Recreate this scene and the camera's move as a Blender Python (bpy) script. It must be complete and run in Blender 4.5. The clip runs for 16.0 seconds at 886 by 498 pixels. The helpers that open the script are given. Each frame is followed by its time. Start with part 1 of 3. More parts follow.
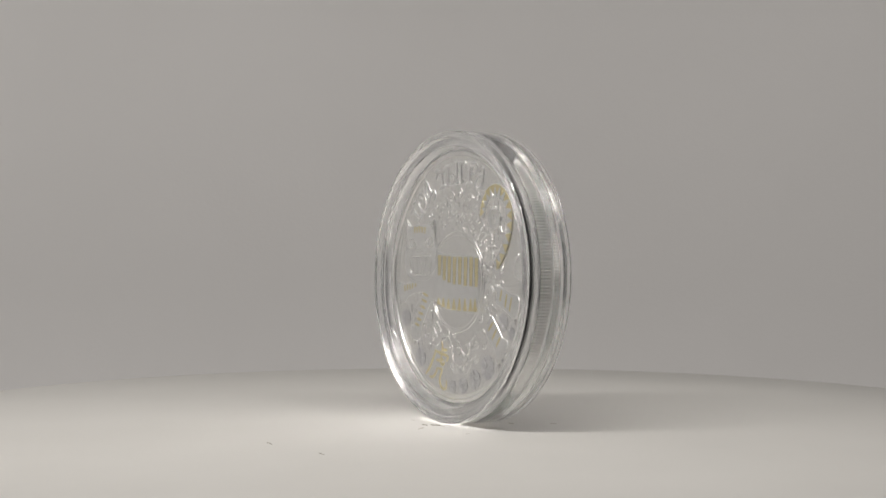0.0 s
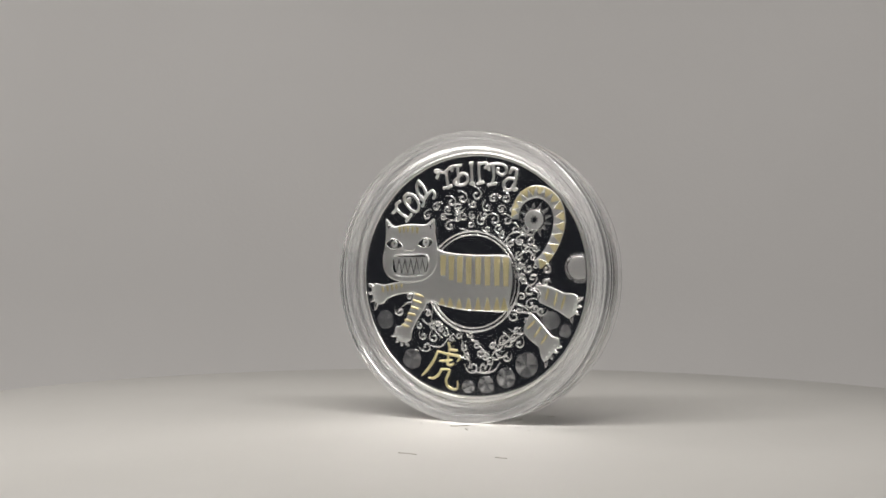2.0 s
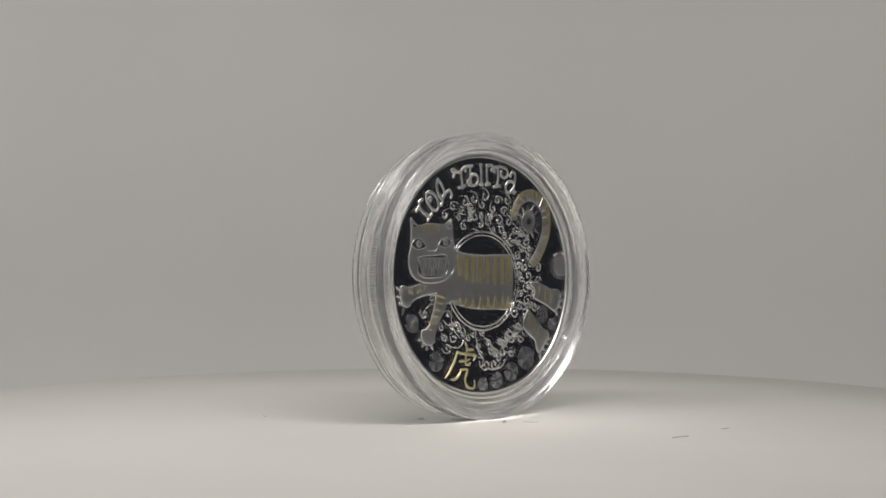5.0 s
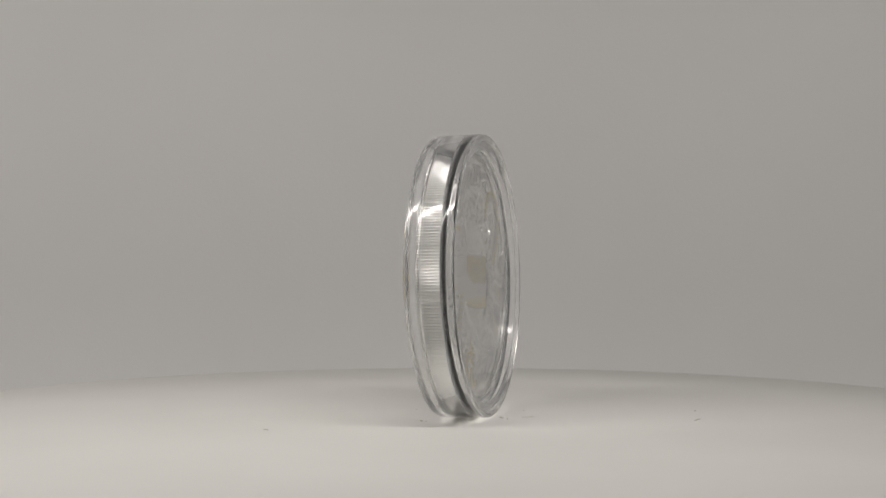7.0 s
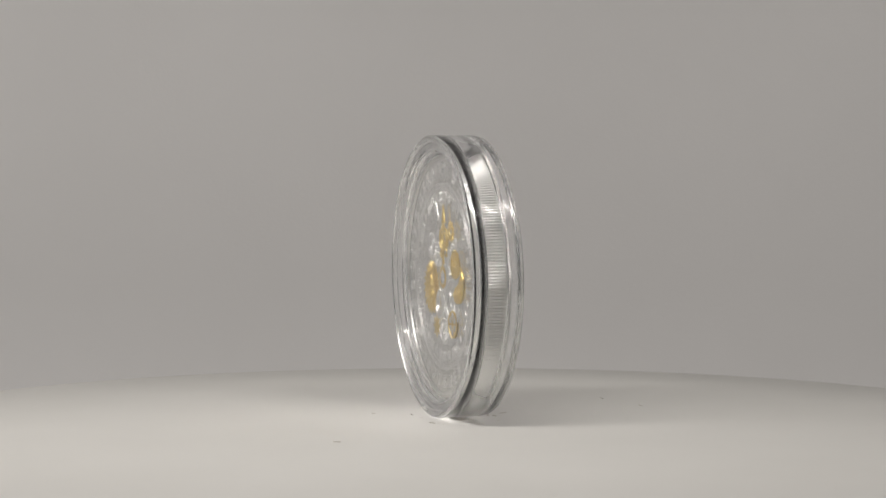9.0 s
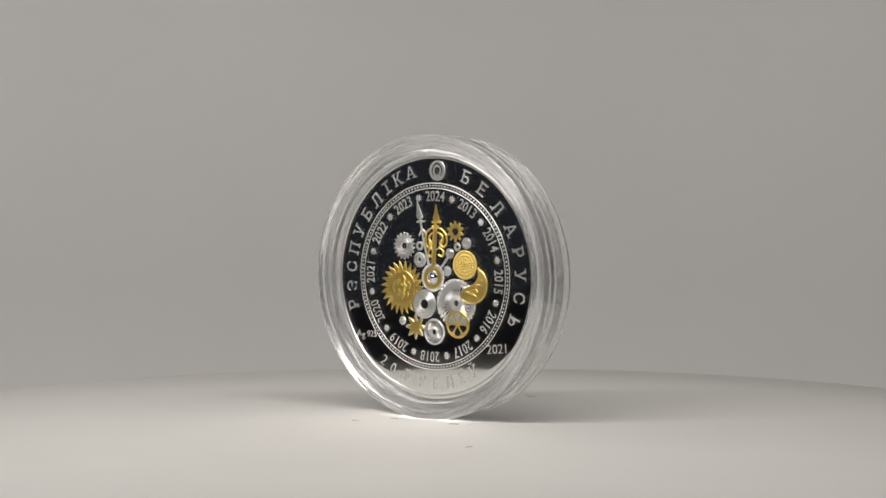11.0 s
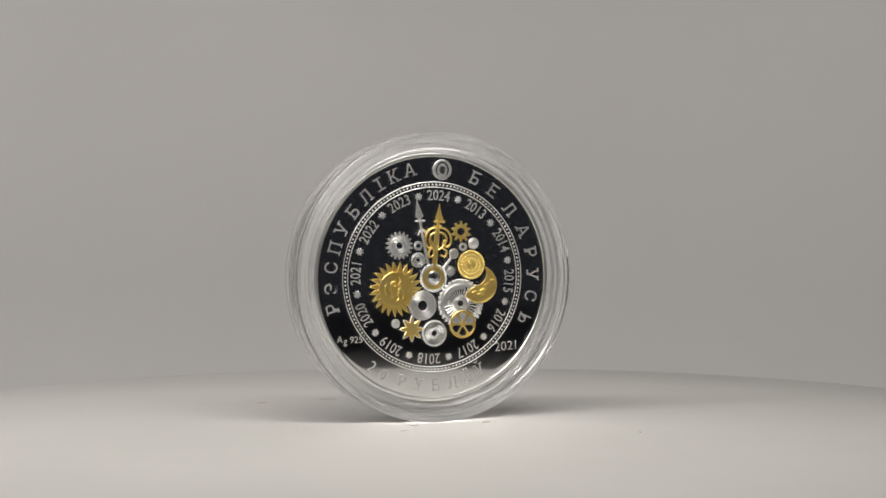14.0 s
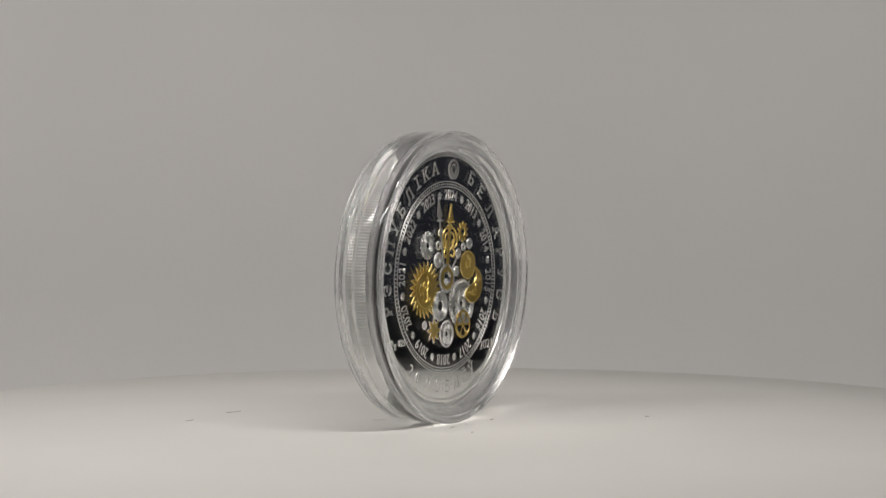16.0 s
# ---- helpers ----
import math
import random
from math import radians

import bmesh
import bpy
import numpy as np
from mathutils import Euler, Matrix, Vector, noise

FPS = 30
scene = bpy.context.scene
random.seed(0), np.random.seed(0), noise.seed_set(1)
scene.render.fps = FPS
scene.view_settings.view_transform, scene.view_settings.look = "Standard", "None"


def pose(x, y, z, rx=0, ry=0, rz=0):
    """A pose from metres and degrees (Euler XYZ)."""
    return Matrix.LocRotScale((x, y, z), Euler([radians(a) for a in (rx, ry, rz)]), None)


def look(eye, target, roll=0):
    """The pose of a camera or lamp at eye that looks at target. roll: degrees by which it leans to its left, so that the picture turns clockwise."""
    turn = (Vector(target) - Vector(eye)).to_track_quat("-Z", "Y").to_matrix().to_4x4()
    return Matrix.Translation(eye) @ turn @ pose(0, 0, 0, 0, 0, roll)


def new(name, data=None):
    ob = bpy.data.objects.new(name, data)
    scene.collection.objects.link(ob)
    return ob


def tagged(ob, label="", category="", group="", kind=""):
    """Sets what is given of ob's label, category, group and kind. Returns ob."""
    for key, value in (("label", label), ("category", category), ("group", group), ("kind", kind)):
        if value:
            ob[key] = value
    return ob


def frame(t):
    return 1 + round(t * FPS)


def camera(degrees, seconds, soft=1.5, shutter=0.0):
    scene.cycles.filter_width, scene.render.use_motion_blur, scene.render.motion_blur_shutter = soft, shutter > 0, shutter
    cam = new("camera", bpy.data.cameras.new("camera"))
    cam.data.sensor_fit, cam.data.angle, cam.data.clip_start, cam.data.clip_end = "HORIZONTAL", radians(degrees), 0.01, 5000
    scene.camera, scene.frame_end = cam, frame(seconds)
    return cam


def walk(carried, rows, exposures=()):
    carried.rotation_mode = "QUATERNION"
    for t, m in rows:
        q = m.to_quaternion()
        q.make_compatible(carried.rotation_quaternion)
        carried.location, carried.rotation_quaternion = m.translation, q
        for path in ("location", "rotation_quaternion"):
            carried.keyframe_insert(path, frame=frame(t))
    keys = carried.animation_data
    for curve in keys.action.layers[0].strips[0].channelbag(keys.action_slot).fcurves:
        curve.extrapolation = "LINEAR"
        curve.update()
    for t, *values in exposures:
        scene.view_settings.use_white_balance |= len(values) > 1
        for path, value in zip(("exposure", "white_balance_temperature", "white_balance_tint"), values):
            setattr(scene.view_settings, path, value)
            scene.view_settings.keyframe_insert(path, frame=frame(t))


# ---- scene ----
# ---- camera ----
cam = camera(34.02, 16.0, soft=1.5)
EYE = pose(-0.0020, -0.2270, 0.02716, 89.91, 0, 0)
walk(cam, [(0.0, EYE), (16.0, EYE)])

# ---- light: one long lamp strip over the open front of the set, in a dark room ----
world = bpy.data.worlds.new("world")
scene.world = world
world.use_nodes = True
world.node_tree.nodes["Background"].inputs[0].default_value = (0.46, 0.48, 0.58, 1)
world.node_tree.nodes["Background"].inputs[1].default_value = 0.028
scene.view_settings.exposure = 0.0
LAMP_AT, LAMP_TO = (-0.043, -0.090, 0.156), (-0.043, 0.160, -0.039)
strip = bpy.data.lights.new("lamp_strip", "AREA")
strip.shape, strip.size, strip.size_y = "RECTANGLE", 0.28, 0.014
strip.energy, strip.color = 0.40, (1.0, 0.95, 0.91)
strip_ob = new("lamp_strip", strip)
strip_ob.matrix_world = look(LAMP_AT, LAMP_TO)


# ---- materials ----
def nodes(name):
    m = bpy.data.materials.new(name)
    m.use_nodes = True
    nt = m.node_tree
    return m, nt, nt.nodes["Principled BSDF"]


def grain(nt, bsdf, scale, strength, dist, detail=4.0):
    """Fine relief from noise, in object space."""
    co = nt.nodes.new("ShaderNodeTexCoord")
    n = nt.nodes.new("ShaderNodeTexNoise")
    n.inputs["Scale"].default_value, n.inputs["Detail"].default_value = scale, detail
    b = nt.nodes.new("ShaderNodeBump")
    b.inputs["Strength"].default_value, b.inputs["Distance"].default_value = strength, dist
    nt.links.new(co.outputs["Object"], n.inputs["Vector"])
    nt.links.new(n.outputs["Fac"], b.inputs["Height"])
    nt.links.new(b.outputs["Normal"], bsdf.inputs["Normal"])
    return co, n


def vary(nt, bsdf, co, socket, scale, lo, hi):
    """Blotches between two values on one input."""
    n = nt.nodes.new("ShaderNodeTexNoise")
    n.inputs["Scale"].default_value, n.inputs["Detail"].default_value = scale, 5.0
    r = nt.nodes.new("ShaderNodeValToRGB")
    r.color_ramp.elements[0].position, r.color_ramp.elements[1].position = 0.3, 0.7
    r.color_ramp.elements[0].color, r.color_ramp.elements[1].color = lo, hi
    nt.links.new(co.outputs["Object"], n.inputs["Vector"])
    nt.links.new(n.outputs["Fac"], r.inputs["Fac"])
    nt.links.new(r.outputs["Color"], bsdf.inputs[socket])


def metal(name, lo, hi, rough, bump=0.0, scale=9000.0):
    m, nt, b = nodes(name)
    b.inputs["Metallic"].default_value = 1.0
    b.inputs["Roughness"].default_value = rough
    co, fine = grain(nt, b, scale, bump, 0.00002)
    if bump > 0.1:
        # the die's soft unevenness under the fine frosting
        broad = nt.nodes.new("ShaderNodeTexNoise")
        broad.inputs["Scale"].default_value, broad.inputs["Detail"].default_value = 480.0, 4.0
        second = nt.nodes.new("ShaderNodeBump")
        second.inputs["Strength"].default_value, second.inputs["Distance"].default_value = 0.40, 0.00009
        nt.links.new(co.outputs["Object"], broad.inputs["Vector"])
        nt.links.new(broad.outputs["Fac"], second.inputs["Height"])
        nt.links.new(nt.nodes["Bump"].outputs["Normal"], second.inputs["Normal"])
        nt.links.new(second.outputs["Normal"], b.inputs["Normal"])
    vary(nt, b, co, "Base Color", 700.0, (*lo, 1), (*hi, 1))
    return m


def matte(name, lo, hi, rough, scale, fine, bump):
    m, nt, b = nodes(name)
    b.inputs["Roughness"].default_value = rough
    co, _ = grain(nt, b, fine, bump, 0.0003)
    vary(nt, b, co, "Base Color", scale, (*lo, 1), (*hi, 1))
    return m


MIRROR = metal("mirror_silver", (0.93, 0.925, 0.91), (0.95, 0.945, 0.935), 0.045, 0.0)
EDGE = metal("edge_silver", (0.90, 0.895, 0.88), (0.95, 0.945, 0.93), 0.28, 0.05)
RIMMED = metal("rim_silver", (0.92, 0.915, 0.90), (0.96, 0.955, 0.94), 0.30, 0.05)
FROST = metal("frosted_silver", (0.90, 0.90, 0.89), (0.95, 0.95, 0.94), 0.35, 0.35)
SATIN = metal("satin_silver", (0.92, 0.92, 0.91), (0.97, 0.97, 0.96), 0.25, 0.25)
BRUSHED = metal("soft_silver", (0.88, 0.88, 0.87), (0.95, 0.95, 0.94), 0.31, 0.3)
GILT = metal("gilt_stripe", (0.82, 0.73, 0.42), (0.90, 0.81, 0.52), 0.38, 0.3)
GOLD = metal("gilding", (0.97, 0.70, 0.18), (1.0, 0.79, 0.30), 0.34, 0.25)
JEWEL = metal("crystal_foil", (0.86, 0.89, 0.95), (0.97, 0.97, 1.0), 0.06, 0.0)
ETCH = metal("etched_disc", (0.80, 0.80, 0.83), (0.88, 0.88, 0.90), 0.20, 0.15)
ACRYLIC, nt_, b_ = nodes("clear_acrylic")
b_.inputs["Base Color"].default_value = (0.985, 0.99, 0.985, 1)
b_.inputs["Roughness"].default_value = 0.012
b_.inputs["IOR"].default_value = 1.46
b_.inputs["Transmission Weight"].default_value = 1.0
grain(nt_, b_, 60.0, 0.006, 0.00004, 1.0)
# Rim acrylic with a little white haze added, to lift its dark refractions.
MILKY, nt_, b_ = nodes("milky_acrylic")
b_.inputs["Roughness"].default_value = 0.022
b_.inputs["IOR"].default_value = 1.46
co_, _ = grain(nt_, b_, 60.0, 0.006, 0.00004, 1.0)
vary(nt_, b_, co_, "Transmission Weight", 350.0, (0.94, 0.94, 0.94, 1), (0.975, 0.975, 0.975, 1))
b_.inputs["Base Color"].default_value = (0.985, 0.99, 0.985, 1)
# Seam faces made matt and slightly white, to lighten the black lines there.
SEAM, nt_, b_ = nodes("matt_acrylic_seam")
b_.inputs["Roughness"].default_value = 0.24
b_.inputs["IOR"].default_value = 1.46
b_.inputs["Transmission Weight"].default_value = 0.95
co_, _ = grain(nt_, b_, 1500.0, 0.05, 0.00004, 3.0)
vary(nt_, b_, co_, "Base Color", 500.0, (0.96, 0.965, 0.96, 1), (0.99, 0.99, 0.99, 1))
PAPER = matte("white_sheet", (0.79, 0.785, 0.775), (0.83, 0.825, 0.815), 0.85, 9.0, 900.0, 0.12)
PLATE = matte("white_plate", (0.64, 0.635, 0.605), (0.68, 0.675, 0.645), 0.62, 22.0, 700.0, 0.06)
TABLE = matte("dark_table", (0.03, 0.028, 0.026), (0.05, 0.046, 0.042), 0.5, 6.0, 300.0, 0.1)
ROOM = matte("dim_plaster", (0.34, 0.35, 0.38), (0.40, 0.41, 0.44), 0.9, 1.5, 60.0, 0.2)
LINT = matte("lint", (0.42, 0.39, 0.35), (0.58, 0.55, 0.5), 0.9, 800.0, 4000.0, 0.2)
LID = matte("grey_board", (0.16, 0.16, 0.165), (0.20, 0.20, 0.205), 0.7, 12.0, 500.0, 0.1)
CASE = matte("lamp_case", (0.10, 0.10, 0.10), (0.14, 0.14, 0.14), 0.5, 30.0, 900.0, 0.1)


# ---- mesh helpers ----
def put(name, bm, material, parent=None, label="", smooth=True, m=None):
    if m is not None:
        bm.transform(m)
    bmesh.ops.recalc_face_normals(bm, faces=bm.faces[:])
    me = bpy.data.meshes.new(name)
    bm.to_mesh(me)
    bm.free()
    me.materials.append(material)
    if smooth:
        me.shade_smooth()
        me.set_sharp_from_angle(angle=radians(28))
    ob = new(name, me)
    ob.parent = parent
    if label:
        ob["label"] = label
    return ob


DISH, RELIEF = 800.0, 0.62


def dish(r):
    """How far the hollowed field lies under its edge, in mm."""
    return (r * r - 18.65 ** 2) / (2 * DISH)


def part(name, bm, material, parent, label="", m=None, smooth=False):
    if m is not None:
        for v in bm.verts:
            v.co.z = v.co.z * RELIEF + dish(math.hypot(v.co.x, v.co.y))
    return put(name, bm, material, parent, label, smooth, m)


def box(x0, x1, y0, y1, z0, z1, bevel=0.0):
    bm = bmesh.new()
    bmesh.ops.create_cube(bm, size=1)
    for v in bm.verts:
        v.co = ((v.co.x + .5) * (x1 - x0) + x0, (v.co.y + .5) * (y1 - y0) + y0, (v.co.z + .5) * (z1 - z0) + z0)
    if bevel:
        bmesh.ops.bevel(bm, geom=bm.edges[:], offset=bevel, segments=2, affect="EDGES")
    return bm


def lathe(prof, seg=160, axis="y", closed=True, wave=None):
    """Rings (r, h) turned round an axis. wave(i) scales ring i's radius step by step."""
    bm = bmesh.new()
    rings = []
    for k, (r, h) in enumerate(prof):
        if r == 0:
            rings.append([bm.verts.new((0, h, 0) if axis == "y" else (0, 0, h))])
            continue
        ring = []
        for i in range(seg):
            a, rr = 2 * math.pi * i / seg, r + (wave(k, i) if wave else 0)
            ring.append(bm.verts.new((rr * math.cos(a), h, rr * math.sin(a)) if axis == "y" else (rr * math.cos(a), rr * math.sin(a), h)))
        rings.append(ring)
    for i in range(len(rings) if closed else len(rings) - 1):
        A, B = rings[i], rings[(i + 1) % len(rings)]
        if len(A) == 1 and len(B) == 1:
            continue
        for j in range(seg):
            k = (j + 1) % seg
            if len(A) == 1:
                bm.faces.new((A[0], B[k], B[j]))
            elif len(B) == 1:
                bm.faces.new((A[j], A[k], B[0]))
            else:
                bm.faces.new((A[j], A[k], B[k], B[j]))
    return bm


def spline(pts, closed=False, step=6):
    """A smooth curve through a few points (Catmull-Rom)."""
    p = [Vector((x, y)) for x, y in pts]
    n, out = len(p), []
    for i in range(n if closed else n - 1):
        if closed:
            a, b, c, d = p[i - 1], p[i], p[(i + 1) % n], p[(i + 2) % n]
        else:
            a, b, c, d = p[max(i - 1, 0)], p[i], p[i + 1], p[min(i + 2, n - 1)]
        for k in range(step):
            t = k / step
            out.append(0.5 * (2 * b + (c - a) * t + (2 * a - 5 * b + 4 * c - d) * t * t + (3 * b - a - 3 * c + d) * t ** 3))
    if not closed:
        out.append(p[-1])
    return out


def ribbon(pts, w, h, z=0.0, ends=(1.0, 1.0), closed=False, step=6, bm=None, raw=False):
    """A raised rounded line along a curve, w wide and h high (mm), thinner at its ends if asked."""
    bm = bm or bmesh.new()
    p = [Vector(q) for q in pts] if raw else spline(pts, closed, step)
    n, rows = len(p), []
    for i in range(n):
        a, b = (p[i - 1], p[(i + 1) % n]) if closed else (p[max(i - 1, 0)], p[min(i + 1, n - 1)])
        t = (b - a).normalized() if (b - a).length > 1e-9 else Vector((1, 0))
        s = Vector((-t.y, t.x))
        f = i / (n - 1)
        k = 1.0 if closed else ends[0] + (1 - ends[0]) * min(1, f * 3) if f < 0.5 else ends[1] + (1 - ends[1]) * min(1, (1 - f) * 3)
        rows.append([bm.verts.new((*(p[i] + s * (w * k * o)), z + h * e)) for o, e in ((-.5, 0), (-.36, .66), (-.1, 1), (.1, 1), (.36, .66), (.5, 0))])
    for i in range(n if closed else n - 1):
        A, B = rows[i], rows[(i + 1) % n]
        for j in range(5):
            bm.faces.new((A[j], A[j + 1], B[j + 1], B[j]))
    if not closed:
        bm.faces.new(rows[0])
        bm.faces.new(rows[-1])
    return bm


def plate(pts, h, z=0.0, smooth=True, edge=0.12, step=5):
    """A raised plate with a bevelled edge inside an outline (mm)."""
    bm = bmesh.new()
    p = spline(pts, True, step) if smooth else [Vector(q) for q in pts]
    n = len(p)
    area = sum(p[i].x * p[(i + 1) % n].y - p[(i + 1) % n].x * p[i].y for i in range(n))
    sgn = 1 if area > 0 else -1
    rows = [[], [], []]
    for i in range(n):
        t = (p[(i + 1) % n] - p[i - 1]).normalized()
        s = Vector((-t.y, t.x)) * sgn
        for row, o, e in zip(rows, (0, .35, 1.0), (0, .75, 1.0)):
            row.append(bm.verts.new((*(p[i] + s * edge * o), z + h * e)))
    for low, top in zip(rows, rows[1:]):
        for i in range(n):
            k = (i + 1) % n
            bm.faces.new((low[i], low[k], top[k], top[i]))
    f = bm.faces.new(top)
    bmesh.ops.triangulate(bm, faces=[f])
    return bm


def wheel(x, y, radius, h, hole=0.0, z=0.0, seg=48, edge=0.06):
    """A disc, gear, star or sun: radius(a) is its outline round (x, y); an optional round hole."""
    bm = bmesh.new()
    rows = []
    for i in range(seg):
        a = 2 * math.pi * i / seg
        r = radius(a) if callable(radius) else radius
        c, s = math.cos(a), math.sin(a)
        row = [(r, 0), (r - edge, h)] + ([(hole + edge * .5, h), (hole, 0)] if hole else [])
        rows.append([bm.verts.new((x + q * c, y + q * s, z + e)) for q, e in row])
    mid = None if hole else bm.verts.new((x, y, z + h))
    for i in range(seg):
        A, B = rows[i], rows[(i + 1) % seg]
        for j in range(len(A) - 1):
            bm.faces.new((A[j], B[j], B[j + 1], A[j + 1]))
        if mid:
            bm.faces.new((A[-1], B[-1], mid))
    return bm


def teeth(r0, r1, n, sharp=0.5):
    """A gear's outline: n teeth between two radii."""
    def f(a):
        u = (a * n / (2 * math.pi)) % 1.0
        d = abs(u - 0.5) * 2
        return r1 if d < sharp * .7 else r0 if d > sharp * 1.3 else r1 + (r0 - r1) * (d - sharp * .7) / (sharp * .6)
    return f


def spikes(r0, r1, n, bend=0.0, slim=1.0):
    def f(a):
        u = (a * n / (2 * math.pi) + bend) % 1.0
        return r0 + (r1 - r0) * max(0.0, 1 - abs(u - 0.5) * 2 * slim)
    return f


MM = Matrix.Diagonal((0.001, 0.001, 0.001, 1))
FIELD, RIM, R_COIN = 1.52, 1.72, 19.3
FRONT = MM @ Matrix(((1, 0, 0, 0), (0, 0, -1, -FIELD), (0, 1, 0, 0), (0, 0, 0, 1)))
BACK = MM @ Matrix(((-1, 0, 0, 0), (0, 0, 1, FIELD), (0, 1, 0, 0), (0, 0, 0, 1)))
K = 0.0873


def glyph(name, ch, at, size, turn, face, material, parent, wide=1.0, h=0.07, bold=0.0):
    """One raised letter, centred, its height in mm, turned in degrees."""
    c = bpy.data.curves.new("glyph", "FONT")
    c.body, c.extrude, c.resolution_u, c.offset = ch, 0.02, 3, bold
    o = bpy.data.objects.new("glyph", c)
    scene.collection.objects.link(o)
    me = bpy.data.meshes.new_from_object(o.evaluated_get(bpy.context.evaluated_depsgraph_get()))
    bpy.data.objects.remove(o)
    bm = bmesh.new()
    bm.from_mesh(me)
    bpy.data.meshes.remove(me)
    for level, letters, out in ((0.0, "РПУКАІЛЬЁЎБЕ", -1), (0.73, "РПУКІЕБЁЎ", 1)):
        if ch not in letters:
            continue
        ends = sorted(v.co.x for v in bm.verts if abs(v.co.y - level) < 0.02)
        runs = []
        for x in ends:
            if runs and x - runs[-1][1] < 0.16:
                runs[-1][1] = x
            else:
                runs.append([x, x])
        for x0, x1 in runs:
            if x1 - x0 < 0.25:
                add = bmesh.ops.create_cube(bm, size=1)["verts"]
                for v in add:
                    v.co = ((x0 + x1) / 2 + v.co.x * (x1 - x0 + 0.17), level - out * 0.03 + v.co.y * 0.07, 0.021 if v.co.z > 0 else -0.02)
    xs = [v.co.x for v in bm.verts]
    mx = (min(xs) + max(xs)) / 2
    s = size / 0.70
    a = radians(turn)
    for v in bm.verts:
        x, y, z = (v.co.x - mx) * s * wide, (v.co.y - 0.35) * s, h if v.co.z > 0 else 0.0
        v.co = (at[0] + x * math.cos(a) - y * math.sin(a), at[1] + x * math.sin(a) + y * math.cos(a), z)
    return part(name, bm, material, parent, "", face)


# ---- the set: sheet, table, room, lamp case ----
def sheet(r, a0, a1, x0, y0, z0, z1, thick):
    """An upright sheet bent round behind the plate, its foot running out on the table in a soft curve."""
    bm = bmesh.new()
    prof = [(r - 0.05 + 0.05 * math.sin(t), z0 + 0.05 - 0.05 * math.cos(t)) for t in [math.pi / 2 * i / 8 for i in range(9)]] + [(r, z0 + 0.05 + (z1 - z0 - 0.05) * i / 6) for i in range(1, 7)]
    prof += [(q + thick, z) for q, z in reversed(prof)]
    cols = []
    for i in range(97):
        a = radians(a0 + (a1 - a0) * i / 96)
        cols.append([bm.verts.new((x0 + q * math.cos(a), y0 + q * math.sin(a), z)) for q, z in prof])
    n = len(prof)
    for i in range(96):
        for j in range(n):
            bm.faces.new((cols[i][j], cols[i][(j + 1) % n], cols[i + 1][(j + 1) % n], cols[i + 1][j]))
    bm.faces.new(cols[0])
    bm.faces.new(cols[-1])
    return bm


TABLE_Z = -0.036
backdrop = put("backdrop", sheet(0.215, 39, 170.6, 0.0, 0.0, TABLE_Z + 0.0005, 0.235, 0.0012), PAPER)
tagged(backdrop, "white paper sheet curved behind the turntable", "backdrop", kind="structure")
# Unseen board added overhead: darkens what the coin's edge reflects, cuts bounced light.
overhead_board = put("unseen_board", box(-0.217, 0.217, -0.185, 0.217, 0.2352, 0.2375, 0.0005), LID, smooth=False)
tagged(overhead_board, "grey board added unseen over the curved backdrop", "photo tent", kind="structure")
table = put("table", box(-0.9, 0.9, -0.6, 0.6, TABLE_Z - 0.03, TABLE_Z, 0.002), TABLE, smooth=False)
tagged(table, "dark table top under the turntable", "table", kind="structure")
for lx in (-0.85, 0.85):
    for ly in (-0.55, 0.55):
        part("leg", box(lx - 0.025, lx + 0.025, ly - 0.025, ly + 0.025, -0.8, TABLE_Z - 0.03, 0.003), TABLE, table)
floor = put("floor", box(-3.0, 3.0, -3.0, 3.0, -0.9, -0.8), ROOM, smooth=False)
tagged(floor, "plain floor of the dim room", "floor", kind="structure")
lamp = tagged(new("strip_lamp"), "long dark strip lamp above the turntable", "lamp")
lamp.matrix_world = look(LAMP_AT, LAMP_TO)
part("case", box(-0.150, 0.150, -0.016, 0.016, 0.001, 0.02, 0.003), CASE, lamp)
for sx in (-0.150, 0.144):
    part("end_cap", box(sx, sx + 0.006, -0.015, 0.015, -0.006, 0.001, 0.001), CASE, lamp)

for sx in (LAMP_AT[0] - 0.1, LAMP_AT[0] + 0.1):
    hook = box(-0.004, 0.004, -0.002, 0.002, 0.012, 0.2352 - LAMP_AT[2], 0.0006)
    hook.transform(lamp.matrix_world.inverted() @ pose(sx, LAMP_AT[1] - 0.006, LAMP_AT[2]))
    part("bracket", hook, CASE, lamp, "short dark bracket")

# ---- turntable ----
turntable = tagged(new("turntable"), "round white turntable with a smooth matt top", "turntable")
R_PLATE = 0.0984
part("plate", lathe([(0, 0), (0.03, 0), (0.07, 0), (R_PLATE - 0.0012, 0), (R_PLATE - 0.0003, -0.0004), (R_PLATE, -0.0013), (R_PLATE, -0.011), (R_PLATE - 0.001, -0.012), (0, -0.012)], 256, "z", False), PLATE, turntable, smooth=True)
part("base", lathe([(0, -0.0122), (0.085, -0.0122), (0.085, TABLE_Z + 0.002), (0.083, TABLE_Z), (0, TABLE_Z)], 96, "z", False), CASE, turntable, "dark round base")

# ---- dust and lint lying on the turntable ----
def lint():
    bm = bmesh.new()
    rnd = random.Random(4)
    spots = [(9.9, -36.6, 3.0, 0.18, -8), (22.6, -34.9, 1.5, 0.18, -6), (4.4, -6.3, 1.6, 0.30, 40), (6.6, -10.2, 1.8, 0.18, -50),
